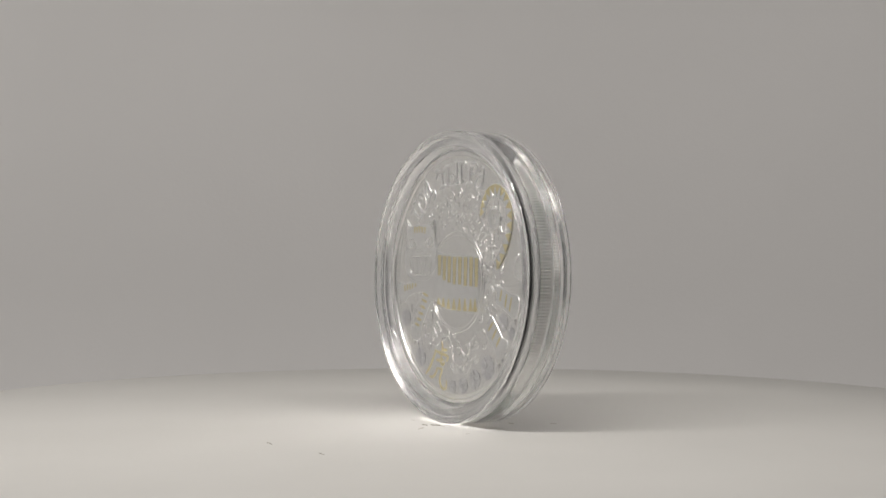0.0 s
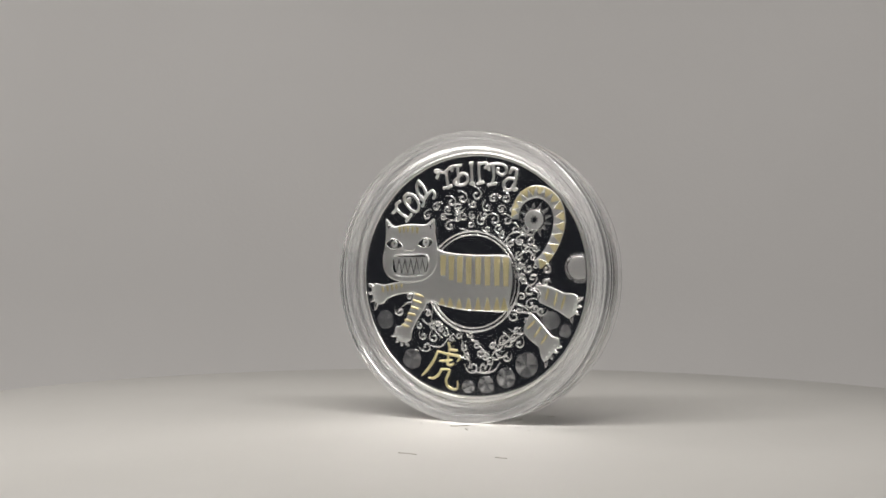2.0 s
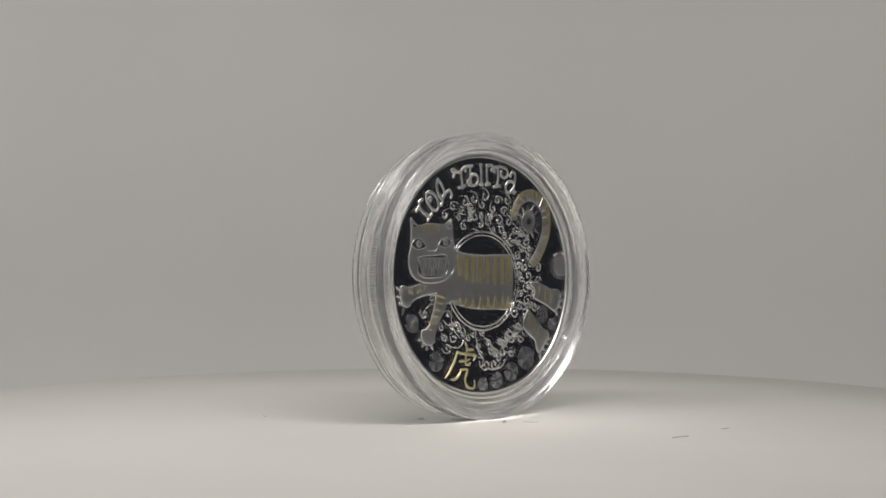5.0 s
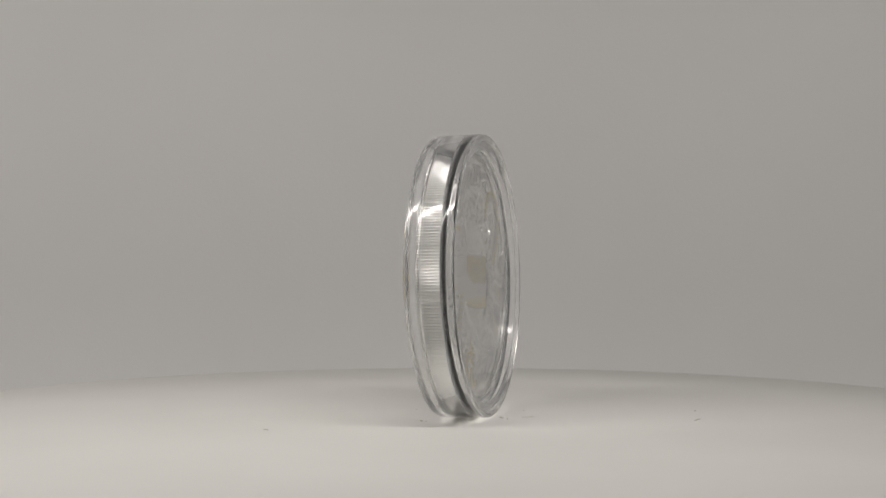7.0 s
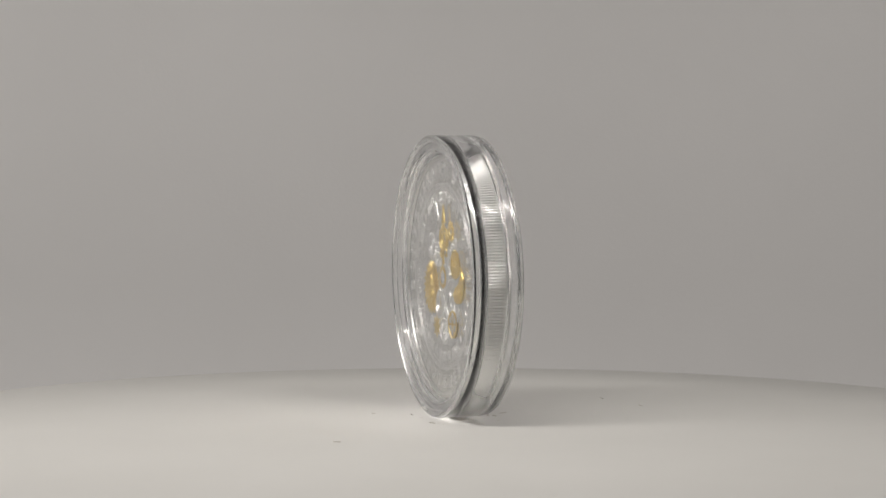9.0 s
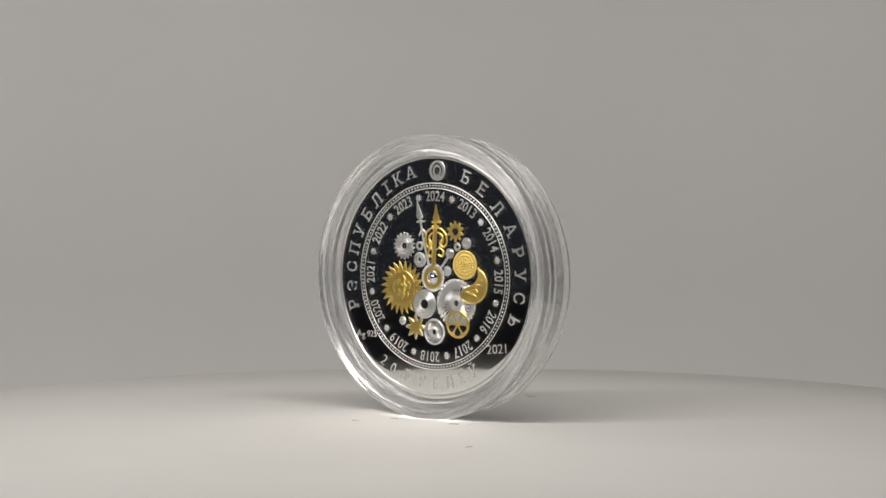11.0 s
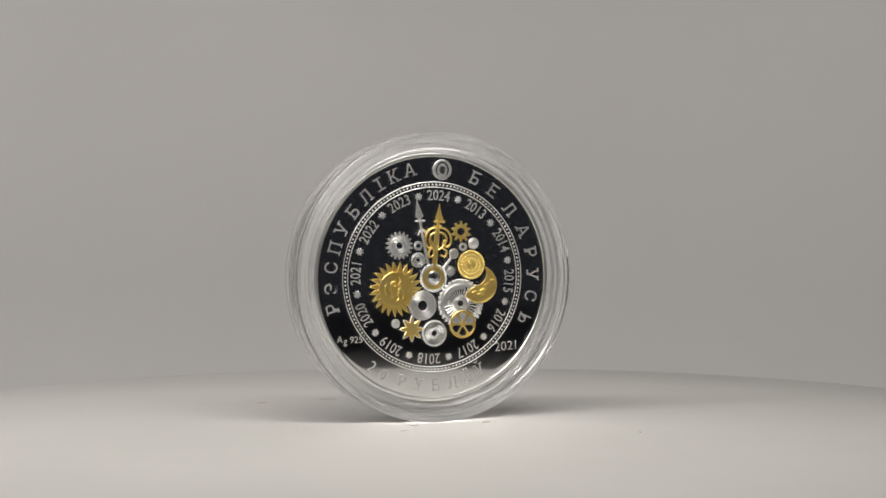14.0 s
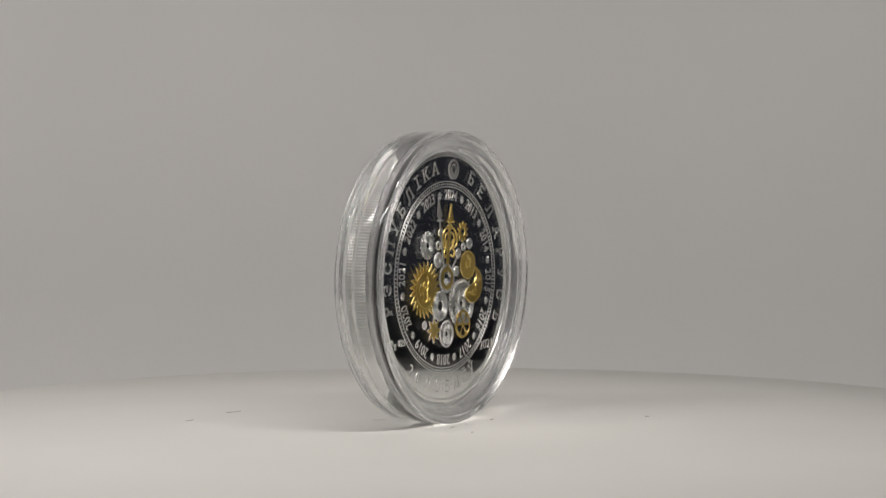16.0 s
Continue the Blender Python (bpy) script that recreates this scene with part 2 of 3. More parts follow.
             (3.2, -7.6, 1.2, 0.25, 20), (8.7, 4.6, 1.4, 0.22, 0), (-3.2, 4.8, 1.8, 0.28, 15), (-19.7, 23.7, 1.2, 0.2, 60), (12.1, 10.1, 1.2, 0.14, 30)]
    for i in range(9):
        spots.append((4 + rnd.gauss(0, 9), -1 + rnd.choice((-1, 1)) * (4.6 + abs(rnd.gauss(0, 1.2))), rnd.uniform(.25, .6), rnd.uniform(.06, .11), rnd.uniform(0, 180)))
    for x, y, ln, w, a in spots:
        a = radians(a)
        pts = [(x + math.cos(a) * ln * t + rnd.uniform(-.12, .12) * ln, y + math.sin(a) * ln * t + rnd.uniform(-.12, .12) * ln) for t in (-.5, -.2, .15, .5)]
        ribbon(pts, w, w * .5, ends=(.3, .3), step=4, bm=bm)
    return put("dust", bm, LINT, m=MM)


dust = tagged(lint(), "dark crumbs and lint lying on the turntable", "dust", kind="stuff")

# ---- the capsule: two clear shells that meet round the coin ----
capsule = tagged(new("coin_capsule"), "clear round acrylic coin capsule standing on its edge", "coin capsule")
R_CAP, T_CAP = 22.41, 3.85


LIP = [(R_CAP, 3.3), (22.34, 3.62), (22.2, 3.77), (21.98, T_CAP), (21.55, T_CAP), (21.36, 3.80), (21.24, 3.66), (21.12, 3.5), (20.95, 3.42), (20.3, 3.38),
       (20.12, 3.34), (19.98, 3.2), (19.86, 2.75), (19.72, 2.32), (19.5, 2.14), (19.2, 2.08), (18, 2.08), (10, 2.08), (0, 2.08)]
LID_BACK = [(0, 1.80), (10, 1.80), (19.4, 1.80), (20.8, 1.83), (22.25, 1.83), (22.37, 1.88), (R_CAP, 2.0)]
WALL = [(19.55, -1.78), (22.27, -1.78), (22.38, -1.72), (R_CAP, -1.6), (R_CAP, 1.6), (22.38, 1.72), (22.27, 1.78), (19.55, 1.78), (19.46, 1.7), (19.46, -1.7)]


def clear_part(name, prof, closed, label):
    """A turned clear part, clear over the coin's faces, with a faint white haze added outside them."""
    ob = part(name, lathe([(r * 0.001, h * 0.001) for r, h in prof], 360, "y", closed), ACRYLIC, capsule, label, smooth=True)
    ob.data.materials.append(MILKY)
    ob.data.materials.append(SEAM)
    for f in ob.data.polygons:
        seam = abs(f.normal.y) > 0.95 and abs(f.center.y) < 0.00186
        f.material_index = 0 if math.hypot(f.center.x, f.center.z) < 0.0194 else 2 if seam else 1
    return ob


# Both shells have their shadow off, so lamplight reaches the coin unblocked.
for side, name, label in ((-1, "front_shell", "clear front shell with a window and stepped lip"), (1, "back_shell", "clear back shell with a window and stepped lip")):
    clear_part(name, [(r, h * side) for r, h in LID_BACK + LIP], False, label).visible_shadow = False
# Wall kept apart from the shells so that it still casts a shadow.
clear_part("wall_ring", WALL, True, "clear wall round the edge of the coin")

# ---- the coin ----
coin = tagged(new("coin"), "silver proof coin with gilded relief inside a clear capsule", "coin")
REEDS = 280

half = [(0.001 * r, 0.001 * (FIELD + dish(r))) for r in (0, 2, 4, 6, 8, 10, 12, 14, 16, 17.5, 18.65)] + [(0.01872, 0.00156), (0.0192, 0.00156)]
part("body", lathe([(r, -h) for r, h in half] + list(reversed(half)), 256, "y", False), MIRROR, coin, "polished mirror field", smooth=True)
for side in (-1, 1):
    rim_prof = [(18.66, 1.52), (18.72, 1.64), (18.78, 1.70), (18.86, 1.722), (19.16, 1.722), (19.25, 1.69), (19.31, 1.60), (19.1, 1.5)]
    part("rim", lathe([(r * 0.001, h * side * 0.001) for r, h in rim_prof], 256, "y"), RIMMED, coin, "raised bright silver rim", smooth=True)


def reed(k, i):
    return (0, -0.00003, -0.00011, -0.00014, -0.00011, -0.00003)[i % 6] if k in (1, 2) else 0


part("reeded_edge", lathe([(0.0192, -0.00164), (0.01936, -0.00156), (0.01936, 0.00156), (0.0192, 0.00164)], REEDS * 6, "y", False, reed), EDGE, coin, "finely reeded silver edge", smooth=True)


# ---- front face: the beast ----
def front(name, bm, material, parent=None, label="", smooth=False):
    return part(name, bm, material, parent or coin, label, FRONT, smooth)


H = 0.16
cx, cy = (-0.13, -0.71)
front("inner_ring", ribbon([(cx + 7.75 * math.cos(a / 16 * math.pi), cy + 7.75 * math.sin(a / 16 * math.pi)) for a in range(32)], 0.30, 0.1, closed=True, step=3), SATIN, label="raised bright ring")
front("inner_ring", ribbon([(cx + 7.2 * math.cos(a / 16 * math.pi), cy + 7.2 * math.sin(a / 16 * math.pi)) for a in range(32)], 0.22, 0.08, closed=True, step=3), SATIN, label="raised bright ring")

torso = front("torso", plate([(-6.18, 4.18), (-4.22, 3.75), (0.22, 3.4), (5.67, 3.32), (6.29, 1.84), (6.56, 0.1), (6.3, -2.51), (5.35, -5.22), (2.01, -5.24), (-1.53, -5.1), (-4.19, -4.59), (-6.87, -3.82), (-7.94, -4.18), (-9.74, -2.78), (-10.64, -1.29), (-8.67, -0.48), (-6.88, 0.58), (-6.18, 2.16)], H, edge=0.32), BRUSHED, label="frosted body plate")
front("torso_outline", ribbon([(-6.09, 4.18), (-4.22, 3.66), (0.22, 3.31), (5.67, 3.23)], 0.16, 0.07, H - 0.02), SATIN, torso)
front("torso_outline", ribbon([(-7.31, -3.91), (-4.19, -4.68), (-1.53, -5.1), (2.01, -5.24), (5.35, -5.22)], 0.16, 0.07, H - 0.02), SATIN, torso)
for (x, y), ln in zip([(-5.11, 3.31), (-3.69, 3.22), (-2.26, 3.13), (-0.76, 3.05), (0.84, 3.05), (2.42, 3.05), (4.01, 3.05), (5.5, 2.97)], (36, 43, 46, 48, 48, 50, 50, 50)):
    w, d = 0.50, ln * K
    front("stripe", plate([(x - w, y), (x + w, y), (x + w * .8, y - d), (x - w * .8, y - d)], 0.05, H, False, 0.04), GILT, torso, "gilded stripe")
    front("stripe_outline", ribbon([(x - w - .05, y), (x - w * .85, y - d), (x + w * .85, y - d - .05), (x + w + .05, y)], 0.08, 0.06, H, raw=True), SATIN, torso)
for (x, y), ln in zip([(-5.26, -4.42), (-3.84, -4.76), (-2.33, -5.01), (-0.73, -5.09), (0.86, -5.17), (2.45, -5.15), (4.03, -5.14), (5.26, -5.13)], (12, 16, 18, 20, 22, 22, 22, 22)):
    d = ln * K
    front("stripe", plate([(x - .58, y), (x + .58, y), (x + .12, y + d), (x - .12, y + d)], 0.05, H, False, 0.04), GILT, torso, "gilded stripe")


def limb(name, outline, stripes, claws, base):
    leg = front(name, plate(outline, H, edge=0.24), BRUSHED)
    for a, b in stripes:
        front("stripe", ribbon([a, ((a[0] + b[0]) / 2, (a[1] + b[1]) / 2), b], 0.44, 0.06, H - .01, (.6, .6), step=2), GILT, leg, "gilded stripe")
    for (x, y) in claws:
        dx, dy = x - base[0], y - base[1]
        front("claw", ribbon([(x - dx * .45, y - dy * .45), (x - dx * .2, y - dy * .2), (x + dx * .12, y + dy * .12)], 0.55, 0.14, 0.03, (1, .05), step=3), SATIN, leg)
        front("toe", wheel(x - dx * .42, y - dy * .42, 0.36, 0.09, 0, H - .03, 14, .16), BRUSHED, leg)
    return leg


limb("foreleg", [(-9.74, -0.84), (-13.16, -0.94), (-15.51, -1.4), (-16.96, -1.14), (-17.59, -1.94), (-17.31, -3.35), (-16.76, -4.41), (-15.5, -4.4), (-14.78, -3.6), (-12.7, -2.88), (-9.74, -2.34)], zip([(-15.69, -1.66), (-14.88, -1.48), (-14.06, -1.39), (-13.25, -1.3), (-12.35, -1.21)], [(-15.5, -2.55), (-14.69, -2.37), (-13.88, -2.27), (-13.16, -2.09), (-12.26, -1.82)]), [(-18.05, -1.41), (-18.04, -2.83), (-17.58, -4.06), (-16.94, -5.21)], (-16.05, -2.46))
limb("foreleg", [(-10.01, -2.25), (-8.48, -2.24), (-8.03, -4.35), (-8.83, -5.77), (-9.72, -7.18), (-10.43, -8.77), (-10.61, -10.01), (-11.68, -10.37), (-12.76, -9.86), (-13.4, -8.8), (-13.13, -7.92), (-12.59, -7.91), (-11.7, -7.2), (-10.72, -4.9)], zip([(-10.01, -2.78), (-10.27, -3.75), (-10.63, -4.81), (-11.16, -5.87), (-11.7, -6.85), (-12.14, -7.64)], [(-8.39, -3.21), (-8.75, -4.18), (-9.28, -5.15), (-9.81, -6.13), (-10.35, -7.1), (-10.88, -7.99)]), [(-13.85, -9.43), (-13.12, -10.39), (-12.22, -10.91), (-11.05, -10.89)], (-12.05, -8.97))
limb("hind_leg", [(10.4, -1.28), (12.05, -1.18), (13.79, -1.78), (15.09, -2.29), (16.12, -2.29), (17.16, -2.8), (17.07, -4.18), (16.82, -5.22), (15.96, -6.09), (14.92, -5.58), (13.71, -4.9), (12.15, -4.22), (10.93, -3.62), (11.27, -2.49)], zip([(12.49, -1.7), (13.88, -2.21), (15.17, -2.73)], [(12.06, -3.35), (13.45, -4.21), (14.57, -4.72)]), [(17.85, -2.97), (17.68, -4.26), (17.25, -5.39), (16.3, -6.52)], (15.69, -4.19))
limb("hind_leg", [(9.72, -5.45), (10.76, -6.31), (12.07, -7.68), (13.2, -8.79), (14.06, -9.04), (14.32, -9.9), (13.72, -10.78), (12.85, -11.74), (11.99, -12.7), (11.29, -11.84), (11.03, -10.63), (9.72, -9.61), (8.68, -8.58), (8.5, -7.71), (9.02, -6.49)], zip([(10.41, -6.48), (11.37, -7.43), (12.42, -8.54)], [(9.11, -7.79), (10.25, -9), (11.38, -10.02)]), [(14.58, -10.33), (13.98, -11.2), (13.12, -12.17), (12.16, -13.3)], (12.33, -10.53))

head = front("head", plate([(-15.19, 9.05), (-14.29, 8.34), (-13.47, 7.9), (-11.4, 8.25), (-8.88, 8.15), (-7.99, 8.24), (-6.83, 9.03), (-6.55, 7.97), (-6.46, 6.21), (-6.1, 4.45), (-5.91, 3.04), (-6.26, 1.63), (-7.06, 0.31), (-8.67, -0.66), (-11, -1.02), (-13.16, -0.77), (-14.7, -0.07), (-15.52, 1.17), (-15.71, 2.85), (-15.35, 4.45), (-15.18, 6.66)], H + 0.05, 0.06, edge=0.18, step=4), BRUSHED, label="frosted head plate with a toothed mouth")
Z = H + 0.11
for ear in ([(-15.1, 8.79), (-14.65, 8.08), (-13.92, 7.81), (-14.73, 7.37)], [(-6.92, 8.76), (-7.27, 8.06), (-7.99, 7.88), (-7.09, 7.27)]):
    front("ear", plate(ear, 0.08, Z - .01, False, .05), SATIN, head)
for eye in ([(-15.09, 5.07), (-14.36, 5.77), (-13.46, 5.86), (-12.65, 5.33), (-12.1, 4.71), (-13.18, 4.27), (-14.27, 4.36)], [(-9.59, 4.98), (-8.87, 5.77), (-7.98, 6.03), (-7.26, 5.77), (-6.9, 5.42), (-7.44, 4.71), (-8.51, 4.54)]):
    ey = front("eye", plate(eye, 0.02, Z, True, .05), MIRROR, head, "dark polished eye")
    front("eyelid", ribbon(eye[:5], 0.16, 0.07, Z, (.4, .4)), SATIN, ey)
    front("eyelid", ribbon(eye[4:] + eye[:1], 0.12, 0.05, Z, (.4, .4)), SATIN, ey)
    mx, my = sum(q[0] for q in eye) / 7, sum(q[1] for q in eye) / 7
    front("iris", wheel(mx, my, 0.58, 0.06, 0.16, Z + .01, 20), BRUSHED, ey)
front("nose", ribbon([(-12.01, 4.27), (-11.56, 3.92), (-11.02, 4.09), (-10.48, 3.92), (-9.94, 4.36)], 0.2, 0.08, Z, (.4, .4)), SATIN, head)
mouth = front("mouth", plate([(-13.81, 2.94), (-12.91, 3.3), (-10.48, 3.39), (-8.51, 3.48), (-7.7, 2.95), (-7.52, 1.81), (-7.96, 0.57), (-9.12, 0.04), (-11.36, -0.05), (-12.81, 0.03), (-13.8, 0.73), (-13.99, 1.97)], 0.02, Z, True, .05), MIRROR, head, "dark polished mouth")
front("lip", ribbon([(-13.81, 2.94), (-12.91, 3.3), (-10.48, 3.39), (-8.51, 3.48), (-7.7, 2.95), (-7.52, 1.81), (-7.96, 0.57), (-9.12, 0.04), (-11.36, -0.05), (-12.81, 0.03), (-13.8, 0.73), (-13.99, 1.97)], 0.30, 0.09, Z, closed=True, step=4), BRUSHED, mouth)
(x0, y0), (x1, y1) = (-13.27, 3.03), (-8.14, 0.22)
for i in range(6):
    x = x0 + (x1 - x0) * i / 5
    front("tooth", plate([(x - .54, y0), (x + .54, y0), (x + .04, y0 - 2.35 + .1 * (i % 2))], 0.05, Z + .02, False, .05), BRUSHED, mouth)
    if i < 5:
        x += (x1 - x0) / 10
        front("tooth", plate([(x + .50, y1), (x - .50, y1), (x + .02, y1 + 2.15 - .1 * (i % 2))], 0.05, Z + .02, False, .05), BRUSHED, mouth)
for x, y in [(-12.66, 7.81), (-11.94, 7.81), (-11.22, 7.89), (-10.41, 7.8), (-9.6, 7.71)]:
    front("brow_mark", plate([(x - .28, y), (x + .28, y), (x + .1, y - 1.0), (x - .1, y - 1.0)], 0.04, Z, False, .04), GILT, head, "gilded mark")
for a, b in zip([(-15.53, 2.85), (-15.43, 2.14), (-15.25, 1.44), (-14.79, 0.64)], [(-14.8, 2.94), (-14.71, 2.23), (-14.53, 1.7), (-14.16, 1.09)]):
    front("cheek_mark", ribbon([a, b], 0.3, 0.05, Z - .06, step=2), GILT, head, "gilded mark")
for a, b in zip([(-6.09, 3.13), (-6.18, 2.43), (-6.44, 1.63), (-6.89, 0.84)], [(-6.81, 3.22), (-6.98, 2.6), (-7.07, 1.98), (-7.42, 1.37)]):
    front("cheek_mark", ribbon([a, b], 0.3, 0.05, Z - .06, step=2), GILT, head, "gilded mark")

# tail: a thick curled band with gilded wedges
TAIL = [(10.57, 1.93), (11.96, 3.15), (13.34, 5.32), (14.12, 7.74), (14.03, 10), (12.98, 11.83), (11.24, 12.88), (9.41, 12.8), (7.84, 11.77), (7.06, 10.2), (7.06, 8.89)]
tl = spline(TAIL, False, 8)
tail = front("tail", ribbon([tuple(q) for q in tl], 1.95, 0.2, 0, (.75, .5), raw=True), BRUSHED)
for i in range(15):
    k = 4 + i * 5
    q, d = tl[k], (tl[min(k + 2, 80)] - tl[k - 2]).normalized()
    nrm = Vector((d.y, -d.x))
    w = 0.85 if k < 60 else 0.62
    front("tail_wedge", plate([tuple(q + nrm * w - d * .8), tuple(q + nrm * w + d * .8), tuple(q - nrm * w * .6)], 0.05, 0.185, False, .05), GILT, tail, "gilded wedge")
    front("tail_line", ribbon([tuple(q + nrm * w + d * .75), tuple(q - nrm * w * .2 + d * .3), tuple(q - nrm * w)], 0.12, 0.06, 0.18, step=3), SATIN, tail)

gx, gy = (10.21, 8.71)
sun_gear = front("spiked_gear", wheel(gx, gy, spikes(1.75, 2.85, 13, 0, 1.7), 0.12, 0.0, 0, 104, .05), SATIN)
front("gear_face", wheel(gx - .12, gy, 1.5, 0.05, 0, .12, 32), BRUSHED, sun_gear)
front("gear_star", wheel(gx - .12, gy, spikes(.34, .78, 8), 0.02, 0.0, .17, 48, .02), MIRROR, sun_gear)
# Raised mirror strip standing in for the gear's dark crescent.
front("mirror_band", ribbon([(gx + 1.55 * math.cos(a), gy + 1.55 * math.sin(a)) for a in (-1.9, -1.3, -.7, -.1, .5, 1.1, 1.6)], 0.36, 0.05, .13, (.2, .2)), MIRROR, sun_gear)


def clipped(x, y, f, lim, seg):
    pts = []
    for i in range(seg):
        a = 2 * math.pi * i / seg
        q = Vector((x + f(a) * math.cos(a), y + f(a) * math.sin(a)))
        pts.append(tuple(q * min(1, lim / q.length)))
    return pts


ex, ey_ = (17.41, 1.52)
rim_gear = front("edge_gear", plate(clipped(ex, ey_, teeth(2.0, 2.35, 24), 18.55, 144), 0.10, 0, False, .05), SATIN)
front("gear_face", plate(clipped(ex, ey_, lambda a: 1.75, 18.45, 40), 0.08, 0.09, False, .25), BRUSHED, rim_gear)

for (x, y), r in zip([(-15.12, -6.88), (-10.32, -12.91), (-0.6, -16.88), (2.39, -16.49), (5.64, -15.3), (9.04, -13.26), (12.93, -6.46), (15.18, -8)], (16, 17.5, 12, 15, 17.5, 21, 15, 11)):
    d = front("etched_disc", wheel(x, y, r * K, 0.02, 0.13, 0, 36, .02), ETCH, label="grey etched disc")
    q = r * K * .97
    for i in range(10):
        a0, a1 = (i + .03) * math.pi / 5 + r, (i + .97) * math.pi / 5 + r
        tilt = (.03, -.035, .05, -.02, -.05, .035, -.03, .02, .045, -.045)[i]
        sector = plate([(x + .16 * math.cos(a0), y + .16 * math.sin(a0))] + [(x + q * math.cos(a0 + (a1 - a0) * k / 4), y + q * math.sin(a0 + (a1 - a0) * k / 4)) for k in range(5)] + [(x + .16 * math.cos(a1), y + .16 * math.sin(a1))], .02, .02, False, .02)
        for v in sector.verts:
            v.co.z += .05 + tilt * (v.co.y - y)
        front("sector", sector, ETCH, d)


# curls: a spiral with a trailing stem
def curl(x, y, r, a0, sgn, stem=0.7):
    pts = []
    for i in range(13):
        t = i / 12
        a = radians(a0) + sgn * t * 2.0 * math.pi
        q = r * K * (1.0 - 0.82 * t)
        pts.append((x + q * math.cos(a), y + q * math.sin(a)))
    b = radians(a0) - sgn * 0.55
    d = radians(a0) - sgn * 1.15
    pts = [(x + r * K * (1.0 + stem * .95) * math.cos(d), y + r * K * (1 + stem * .95) * math.sin(d)), (x + r * K * 1.22 * math.cos(b), y + r * K * 1.22 * math.sin(b))] + pts
    return ribbon(pts, 0.29, 0.11, 0, (.35, 1.1), step=3)


CURLS = zip([(-7.9, 9.56), (-6.3, 10.87), (-3.8, 11.65), (-4.42, 10.42), (-1.94, 12.17), (-2.56, 10.86), (-0.16, 11.28), (-1.66, 9.36), (-4.06, 7.87), (0.45, 12.68), (2.22, 10.75), (3.28, 12.05), (5.3, 12.04), (1.26, 8.65), (3.46, 8.82), (5.57, 8.72), (2.23, 7.42), (4.17, 7.51), (6.89, 7.33)], (8, 8, 9, 7, 10, 8, 7, 8, 9, 10, 8, 8, 8, 8, 10, 9, 6, 8, 8),
            (120, 90, 70, 250, 60, 240, 200, 150, 100, 50, 170, 60, 40, 160, 90, 70, 230, 260, 50), (1, 1, -1, -1, -1, -1, 1, 1, 1, -1, 1, 1, -1, 1, -1, -1, 1, -1, -1))
for (x, y), r, a, s in CURLS:
    front("curl", curl(x, y, r, a, s), SATIN)
CURLS = zip([(7.77, 5.5), (9.43, 5.49), (8.82, 4.36), (9.18, 1.41), (9.96, 3.15), (12.13, 1.24), (7.69, 1.84), (9.88, -0.06), (9.45, -2.06), (11.19, -2.83), (9.54, -4.06), (11.28, -5.09), (6.84, -5.9), (9.02, -6.49), (12.05, -0.75), (8.48, -0.5), (-10.9, -3.23), (-12.6, -5.53), (-7.75, -5.76)], (9, 8, 6, 9, 6, 8, 8, 8, 9, 6, 9, 8, 10, 8, 6, 6, 6, 8, 6),
            (100, 30, 230, 160, 280, 60, 200, 320, 120, 240, 100, 300, 160, 20, 60, 180, 60, 200, 90), (1, -1, 1, 1, -1, -1, 1, 1, 1, -1, 1, -1, 1, -1, 1, 1, 1, 1, -1))
for (x, y), r, a, s in CURLS:
    front("curl", curl(x, y, r, a, s), SATIN)
CURLS = zip([(-6.85, -7.68), (-8.46, -9.28), (-6.58, -9.44), (-4.62, -8.8), (-7.91, -10.94), (-2.4, -9.04), (-1.33, -10.87), (-1.06, -12.09), (0.61, -10.49), (0.09, -13.91), (2.2, -12.22), (1.94, -13.88), (4.05, -12.11), (5.1, -9.75), (5.97, -9.91), (7.81, -10.06), (5.72, -12.26), (7.28, -8.16), (-5.96, -7.41)], (6, 7, 9, 6, 9, 7, 7, 7, 7, 11, 8, 9, 9, 8, 9, 8, 7, 6, 6),
            (120, 190, 160, 30, 250, 60, 140, 250, 80, 220, 70, 300, 100, 120, 200, 0, 330, 40, 20), (1, 1, 1, -1, 1, -1, 1, 1, -1, 1, -1, -1, 1, 1, 1, -1, -1, 1, 1))
for (x, y), r, a, s in CURLS:
    front("curl", curl(x, y, r, a, s), SATIN)
CURLS = zip([(-5.13, 9.28), (-2.9, 9.01), (-0.25, 9.44), (-0.51, 8.13), (1.79, 9.52), (4.6, 10.39), (6.36, 10.38), (4.79, 6.37), (6.2, 5.32), (8.12, 6.89), (10.3, 4.45), (7.69, 3.15), (10.31, 1.85), (7.96, 0.28), (10.75, -1.45), (8.14, -2.94), (10.32, -4.66), (7.71, -4.94), (-9.09, -7.7), (-5.51, -8.11), (-3.46, -9.58), (-0.45, -8.85), (1.32, -11.71), (3.34, -10.55), (2.91, -12.99), (4.48, -10.54), (6.84, -9.29), (-9.73, -3.31), (-2.64, 10.15)], (6, 6, 6, 6, 6, 7, 6, 6, 7, 6, 6, 7, 6, 7, 6, 7, 6, 6, 6, 6, 6, 6, 7, 6, 6, 6, 6, 5, 6),
            (100, 60, 140, 30, 200, 80, 20, 120, 180, 60, 300, 150, 40, 220, 90, 150, 260, 30, 160, 60, 100, 200, 320, 80, 20, 250, 130, 40, 110), (1, -1, 1, -1, 1, 1, -1, 1, 1, -1, -1, 1, -1, 1, 1, -1, 1, -1, 1, -1, 1, 1, -1, 1, -1, 1, 1, -1, 1))
for (x, y), r, a, s in CURLS:
    front("curl", curl(x, y, r, a, s, .3), SATIN)
